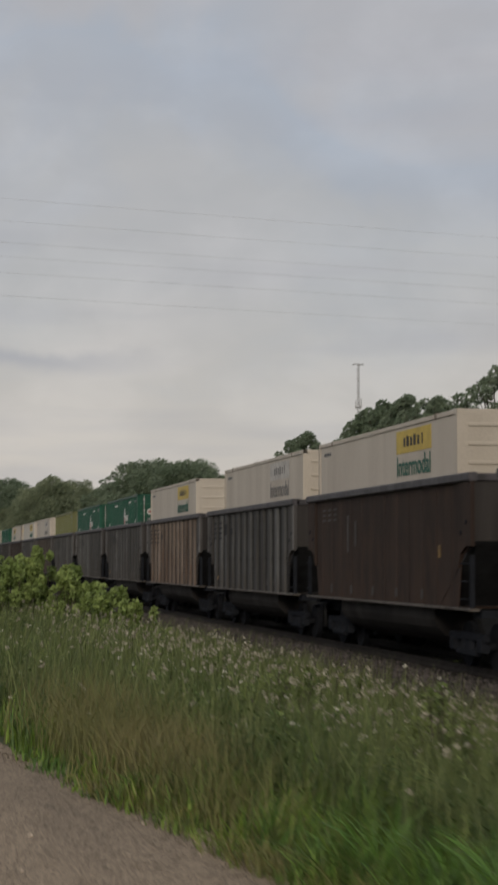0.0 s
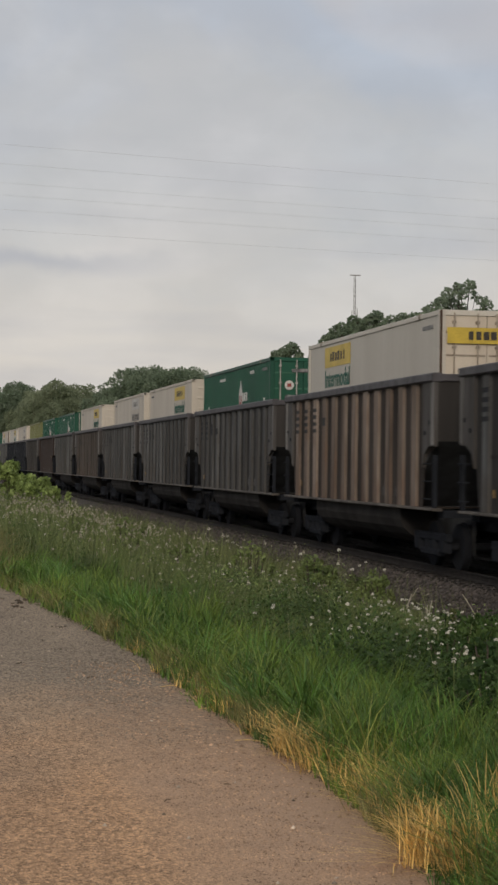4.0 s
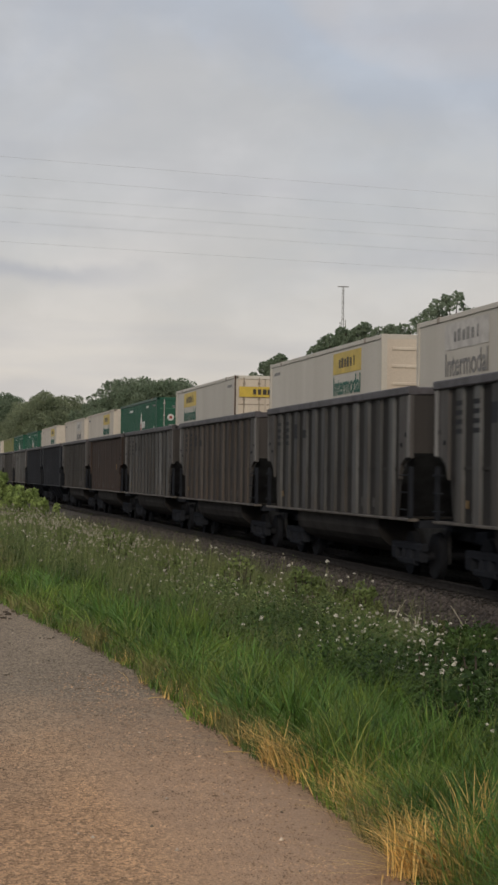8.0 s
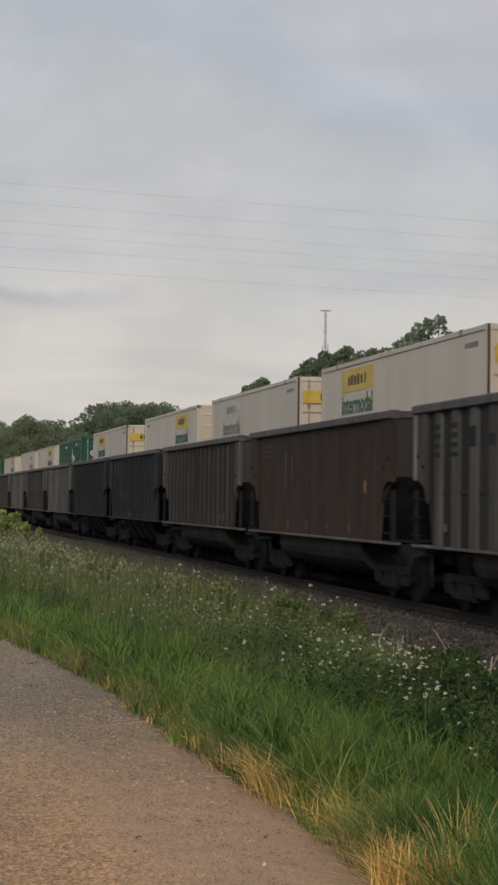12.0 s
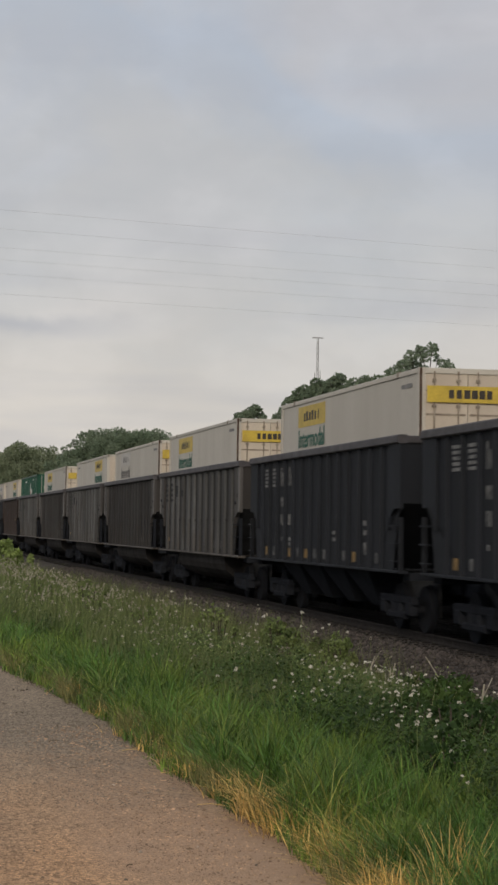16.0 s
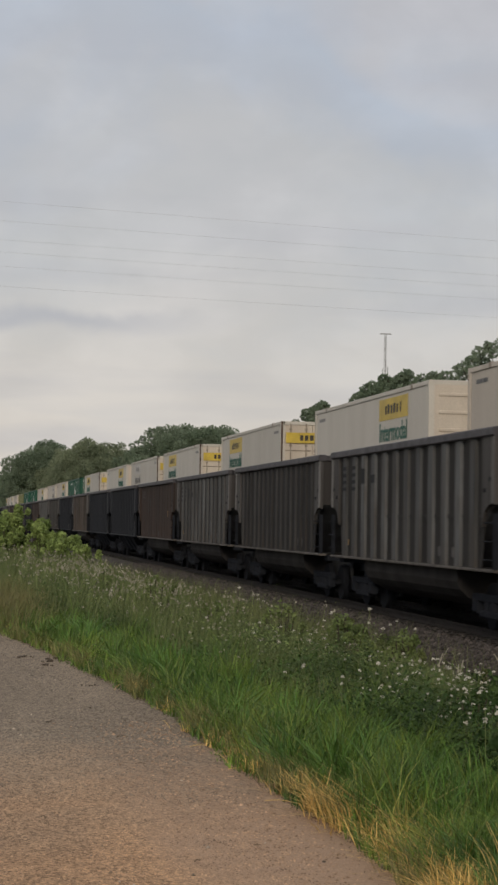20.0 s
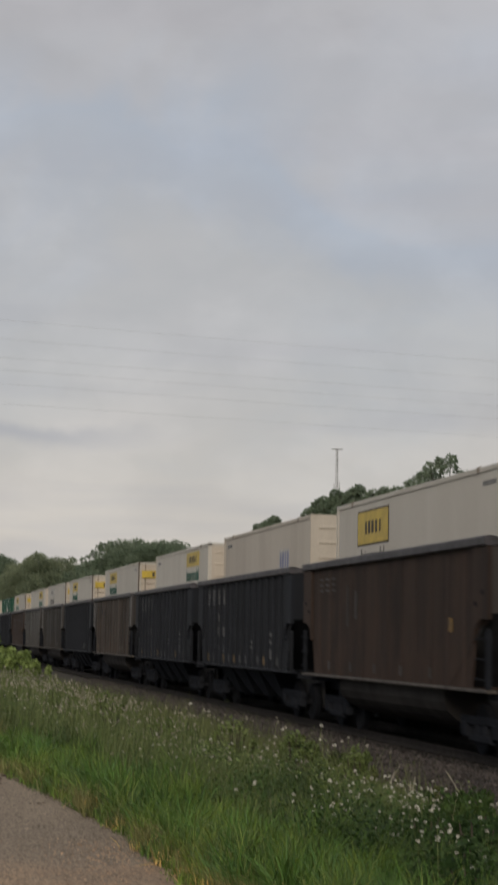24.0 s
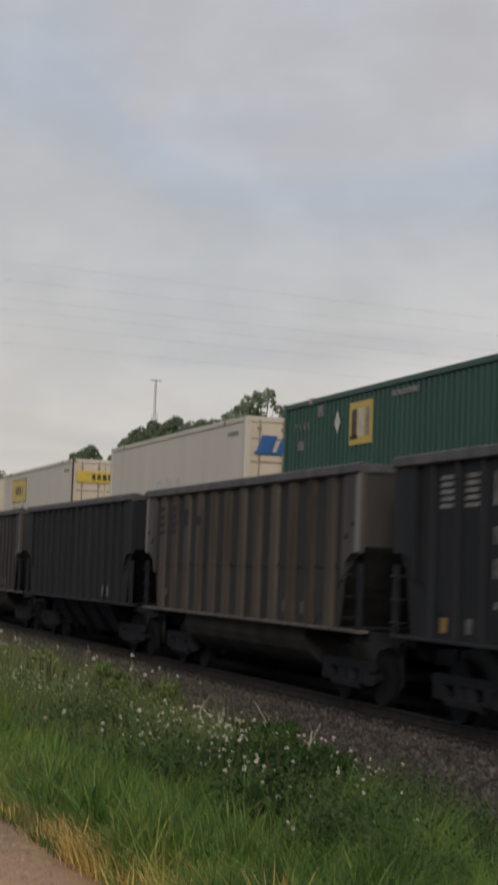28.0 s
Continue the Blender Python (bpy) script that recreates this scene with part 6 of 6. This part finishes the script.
flower_patch(rng, [(3.8, 33, 0.9, 6, 620), (2.9, 42, 1.0, 8, 620), (3.9, 28, 0.8, 3, 120)],
             "seed_heads", "tan seed heads of meadow weeds", SEEDHEAD, (0.45, 0.95), (0.024, 0.052), 9, 1.6)
flower_patch(rng, [(4.6, 18.5, 0.7, 2.0, 60), (4.0, 24, 0.8, 3, 190), (3.3, 21, 0.5, 2.5, 60)],
             "low_seed_heads", "low tan seed heads among the weeds", SEEDHEAD, (0.28, 0.58), (0.024, 0.042), 9, 1.2)


# pale dead stalks that stand out of the dark weeds
x, y = rng.normal(4.2, 0.8, 130), rng.normal(14, 3.4, 130)
keep = (x - path_edge(y) > 0.9) & (x < 5.4 + 0.05 * y) & (y > 8.8)
x, y = x[keep], y[keep]
PALE_STALK = material("pale_dead_stalk", (0.36, 0.345, 0.2), (0.24, 0.235, 0.12), 0.8, 0, 4.0, per_island=0.4, bump=0)
tagged(new("pale_stalks", blades(rng, x, y, rng.uniform(0.4, 0.72, len(x)), 0.0018 + 0.0002 * np.hypot(x, y), rng.uniform(0.05, 0.4, len(x)), PALE_STALK, "pale_stalks")),
       "thin pale dead stalks among the dark weeds", "stalks", kind="stuff")


def weeds(rng, n, near, far, inner, name, mat, label, tall, leaf, outer=7.4):
    """Broad-leaved weeds: leaves set all round upright stalks."""
    x, y = verge_points(rng, n, near, far, inner, outer)
    patch = np.sin(1.9 * x + 0.7 * y) * np.sin(0.9 * y - 0.8 * x) + 0.5 * np.sin(3.3 * x - 1.7 * y)
    keep = patch + rng.normal(0, 0.5, n) > -0.45
    x, y, patch = x[keep], y[keep], patch[keep]
    m = len(x)
    z = ground_z(x, y)
    h = rng.uniform(*tall, m) * (0.85 + 0.3 * patch)
    k = 34
    f = rng.uniform(0.08, 1, (m, k))
    a = rng.uniform(0, math.tau, (m, k))
    ln = rng.uniform(*leaf, (m, k)) * (1.1 - 0.5 * f) * (0.7 + np.hypot(x, y) / 60)[:, None]
    c = np.stack([x[:, None] + rng.normal(0, 0.05, (m, k)), y[:, None] + rng.normal(0, 0.05, (m, k)), z[:, None] + h[:, None] * f], -1)
    out = np.stack([np.cos(a), np.sin(a), rng.uniform(-0.4, 0.8, (m, k))], -1) * ln[..., None]
    sd = np.stack([-np.sin(a), np.cos(a), rng.uniform(-0.3, 0.3, (m, k))], -1) * (ln * 0.24)[..., None]
    v = np.stack([c, c + out * 0.5 + sd, c + out, c + out * 0.5 - sd], 2).reshape(-1, 3)
    tagged(new(name, quads_mesh(name, v, [np.arange(len(v)).reshape(-1, 4)], mat)), label, "weeds", kind="stuff")


weeds(rng, 7200, 8.5, 40, 0.85, "weeds", WEED_LEAF, "leafy dark green weeds between the grass and the ballast", (0.28, 0.62), (0.03, 0.08))
weeds(rng, 1500, 18, 60, 1.4, "pale_weeds", LEAF_BUSH, "paler green weeds scattered in the meadow", (0.3, 0.75), (0.03, 0.07))


DEEP_LEAF = material("deep_green_weed_leaves", (0.055, 0.1, 0.03), (0.028, 0.058, 0.018), 0.65, 0, 1.0, per_island=0.4, bump=0, gloss=0.15, through_light=0.25)
WEED_TALL = material("olive_tall_weed_leaves", (0.19, 0.21, 0.08), (0.07, 0.10, 0.033), 0.65, 0, 1.2, per_island=0.5, bump=0, gloss=0.15, through_light=0.3)
weeds(rng, 2600, 25, 62, 4.0, "tall_weeds", WEED_TALL, "tall olive weeds at the foot of the ballast", (0.5, 1.0), (0.03, 0.06), 7.8)
y = 25 * (64 / 25) ** rng.uniform(0, 1, 15000)
x = rng.normal(5.9, 0.95, len(y))
keep = (x < 7.7) & (x - path_edge(y) > 2.5) & (rng.uniform(0, 1, len(y)) < 0.55 + 0.5 * np.sin(0.9 * y + x) * np.sin(0.37 * y))
x, y = x[keep], y[keep]
tagged(new("tall_grass", blades(rng, x, y, rng.uniform(0.55, 1.25, len(x)), 0.003 + 0.0003 * np.hypot(x, y), rng.uniform(0.05, 0.45, len(x)),
                                material("tall_olive_grass", (0.15, 0.16, 0.065), (0.08, 0.11, 0.035), 0.65, 0, 0.5, per_island=0.5, bump=0), "tall_grass")),
       "tall olive grass at the foot of the ballast", "grass", kind="stuff")


def bush(x, y, w, h, n, seed, name="bush", label="fresh light green bush at the end of the verge", leaf=LEAF_BUSH, size=0.06):
    g = np.random.default_rng(seed)
    top = tagged(new(name), label, name.replace("_", " "), "bushes on the verge" if name == "bush" else "leafy weed clumps")
    top.location = (x, y, float(ground_z(x, y)))
    stems = Build()
    lobes = []
    for k in range(36):
        a, rr = g.uniform(0, math.tau), w * g.uniform(0.1, 1.0)
        tipz = h * (1 - 0.35 * (rr / w) ** 2) * g.uniform(0.35, 1.12)
        c = np.array([rr * math.cos(a), rr * math.sin(a), tipz])
        stems.tube((c[0] * 0.2, c[1] * 0.2, -0.05), c, 0.015, 0.006, 5)
        s = w * g.uniform(0.09, 0.21)
        lobes.append((c - np.array([0, 0, s * 0.5]), np.array([s, s, s * 1.5])))
    tagged(part("stem", stems, BARK, top), kind="stuff")
    v, f = leaf_cloud(g, lobes, 2 * n, size)
    part("foliage", quads_mesh("foliage", v, [f], leaf), None, top)


for k, (x, y, w, h, n) in enumerate([(1.9, 60, 0.8, 1.75, 1900), (2.65, 60, 0.75, 2.0, 1900), (3.2, 59, 0.75, 1.65, 1700), (3.75, 57, 0.75, 1.4, 1500), (4.3, 56, 0.7, 1.1, 1300), (1.2, 62, 0.9, 1.9, 1500), (4.9, 55, 0.6, 0.8, 900)]):
    bush(x, y, w, h, n, 300 + k)

for k, (x, y, w, h, n) in enumerate([(6.35, 25.2, 0.4, 0.95, 900), (5.9, 23.6, 0.4, 0.85, 900), (6.8, 27.6, 0.45, 0.9, 900), (5.2, 27.5, 0.4, 0.75, 700), (5.5, 17.9, 0.45, 0.7, 900), (4.6, 14.6, 0.4, 0.55, 800),
                                     (6.1, 20.6, 0.35, 0.75, 700), (4.9, 31.0, 0.5, 0.8, 700), (7.2, 33.0, 0.4, 0.85, 700), (4.2, 37.0, 0.5, 0.85, 700)]):
    bush(x, y, w, h, n, 400 + k, "weed_clump", "leafy green weed clump standing above the grass", WEED_TALL if y > 20 else WEED_LEAF, 0.035)


for k, (x, y, w, h, n) in enumerate([(4.35, 23.6, 0.35, 0.8, 700), (4.9, 22.4, 0.35, 0.85, 700), (5.3, 24.6, 0.35, 0.8, 700), (3.9, 26.2, 0.35, 0.75, 600), (4.6, 20.4, 0.3, 0.65, 600),
                                     (5.2, 20.6, 0.3, 0.75, 600), (3.4, 29.5, 0.4, 0.85, 600), (2.9, 33.5, 0.4, 0.85, 600), (5.7, 22.0, 0.3, 0.7, 500)]):
    bush(x, y, w, h, n, 450 + k, "weed_clump", "tall fresh green weed spray in the meadow", SPRAY, 0.028)


for k, (x, y, w, h, n) in enumerate([(3.5, 11.1, 0.42, 0.45, 900), (3.9, 12.2, 0.45, 0.5, 900), (4.4, 13.3, 0.45, 0.5, 900), (3.75, 12.9, 0.4, 0.42, 800), (4.7, 15.2, 0.45, 0.5, 900), (4.2, 14.4, 0.4, 0.45, 800),
                                     (5.1, 16.6, 0.5, 0.55, 900), (3.3, 10.2, 0.35, 0.42, 700), (4.75, 13.9, 0.4, 0.5, 800), (5.6, 17.4, 0.45, 0.5, 800)]):
    bush(x, y, w, h, n, 480 + k, "weed_clump", "deep green leafy weed clump under white flowers", DEEP_LEAF, 0.026)


def dead_stalk(x, y, h, lean, seed):
    g = np.random.default_rng(seed)
    z = float(ground_z(x, y)) - 0.05
    pts = [(x + lean * h * f ** 1.5, y + 0.05 * math.sin(4 * f), z + h * f) for f in np.linspace(0, 1, 7)]
    top = tagged(new("dead_stalk"), "thin dead grey-brown weed stalk beside the ballast", "weed stalk", "dead stalks")
    part("stem", Build().pipe(pts, 0.007), SEEDHEAD, top)
    for k in (3, 4, 5):
        q = Vector(pts[k])
        part("twig", Build().pipe([q, q + Vector((g.uniform(-0.15, 0.15), g.uniform(-0.1, 0.1), g.uniform(0.08, 0.18)))], 0.0035), SEEDHEAD, top)


for k, (x, y, h, lean) in enumerate([(7.6, 23.4, 1.05, -0.5), (5.4, 19.2, 0.7, 0.1), (5.6, 19.6, 0.65, -0.2), (5.3, 19.9, 0.7, 0.2), (4.4, 13.2, 0.7, 0.05), (6.6, 30, 0.95, -0.2)]):
    dead_stalk(x, y, h, lean, 500 + k)


scraps = Build()
g = np.random.default_rng(600)
for x, y, size in [(1.34, 21.7, 0.08), (1.47, 22.2, 0.07), (1.2, 21.2, 0.06), (1.05, 22.4, 0.07), (1.32, 16.4, 0.025), (0.92, 15.3, 0.03), (1.5, 18.6, 0.03)]:
    for _ in range(9):
        bx, by, w = x + g.normal(0, size), y + g.normal(0, size * 1.4), size * g.uniform(0.12, 0.32)
        scraps.box(bx - w, bx + w, by - w, by + w, 0.004, 0.012 + w * g.uniform(0.5, 1.1), w * 0.35)
tagged(new("dirt_scraps", scraps.mesh("dirt_scraps", material("dry_dirt", (0.12, 0.095, 0.07), (0.06, 0.048, 0.036), 0.95, 0, 6.0, per_island=0.4))), "dark scraps of dirt and dead leaves on the path", "dirt", kind="stuff")
for k, (x, y, ln, turn_a, mat) in enumerate([(1.4, 14.2, 0.16, 0.3, EDGE_SHADE_TWIG), (1.37, 12.62, 0.13, 0.1, EDGE_SHADE_TWIG), (1.26, 9.01, 0.09, 0.8, EDGE_SHADE_TWIG), (0.6, 10.4, 0.08, 2.2, EDGE_SHADE_TWIG), (2.02, 12.35, 0.2, 0.15, GRASS_DRY),
                                           (2.0, 10.9, 0.16, 2.9, GRASS_DRY), (1.9, 13.6, 0.16, 0.5, GRASS_DRY)]):
    ln *= 0.55 if mat is EDGE_SHADE_TWIG else 1.0
    c, d = math.cos(turn_a) * ln / 2, math.sin(turn_a) * ln / 2
    bit = Build().pipe([(x - c, y - d, 0.016), (x, y + 0.006, 0.022), (x + c, y + d, 0.016)], 0.002)
    if mat is EDGE_SHADE_TWIG:
        tagged(new("twig", bit.mesh("twig", mat)), "short dark twig lying on the gravel", "twig", "twigs on the path")
    else:
        tagged(new("straw", bit.mesh("straw", mat)), "single dry straw lying on the gravel", "straw", "straws on the path")


def motions():
    """Both trains run all through the clip: the coal train towards the viewer, the stacked one away."""
    steps = [0, 2, 4, 6, 8, 10, 12, 14, 16, 18, 20, 22, 24, 26, 28]
    for car, q in coal_cars:
        walk(car, [(t, pose(COAL_X, q - COAL_SPEED * (t - 14) - COAL_GAIN * (t - 14) ** 2 / 2, RAIL)) for t in steps])
    turns = [0.05 * k for k in range(561)]
    for car, q in coal_cars:
        # only wheels that roll past within some seventy metres of the viewer
        if q + COAL_SPEED * 14 < 10 or q - COAL_SPEED * 14 > 70:
            continue
        for truck in car.children:
            for axle in truck.children:
                if axle.name.startswith("wheelset"):
                    x, y, z = axle.location
                    walk(axle, [(t, pose(x, y, z, math.degrees((COAL_SPEED * t + COAL_GAIN * (t - 28) * t / 2) / 0.46) % 360)) for t in turns])
    for thing, s, z in stack_things:
        walk(thing, [(t, pose(STACK_X, s + STACK_SPEED * (t - 14) + STACK_GAIN * (t - 14) ** 2 / 2, z)) for t in steps])


motions()
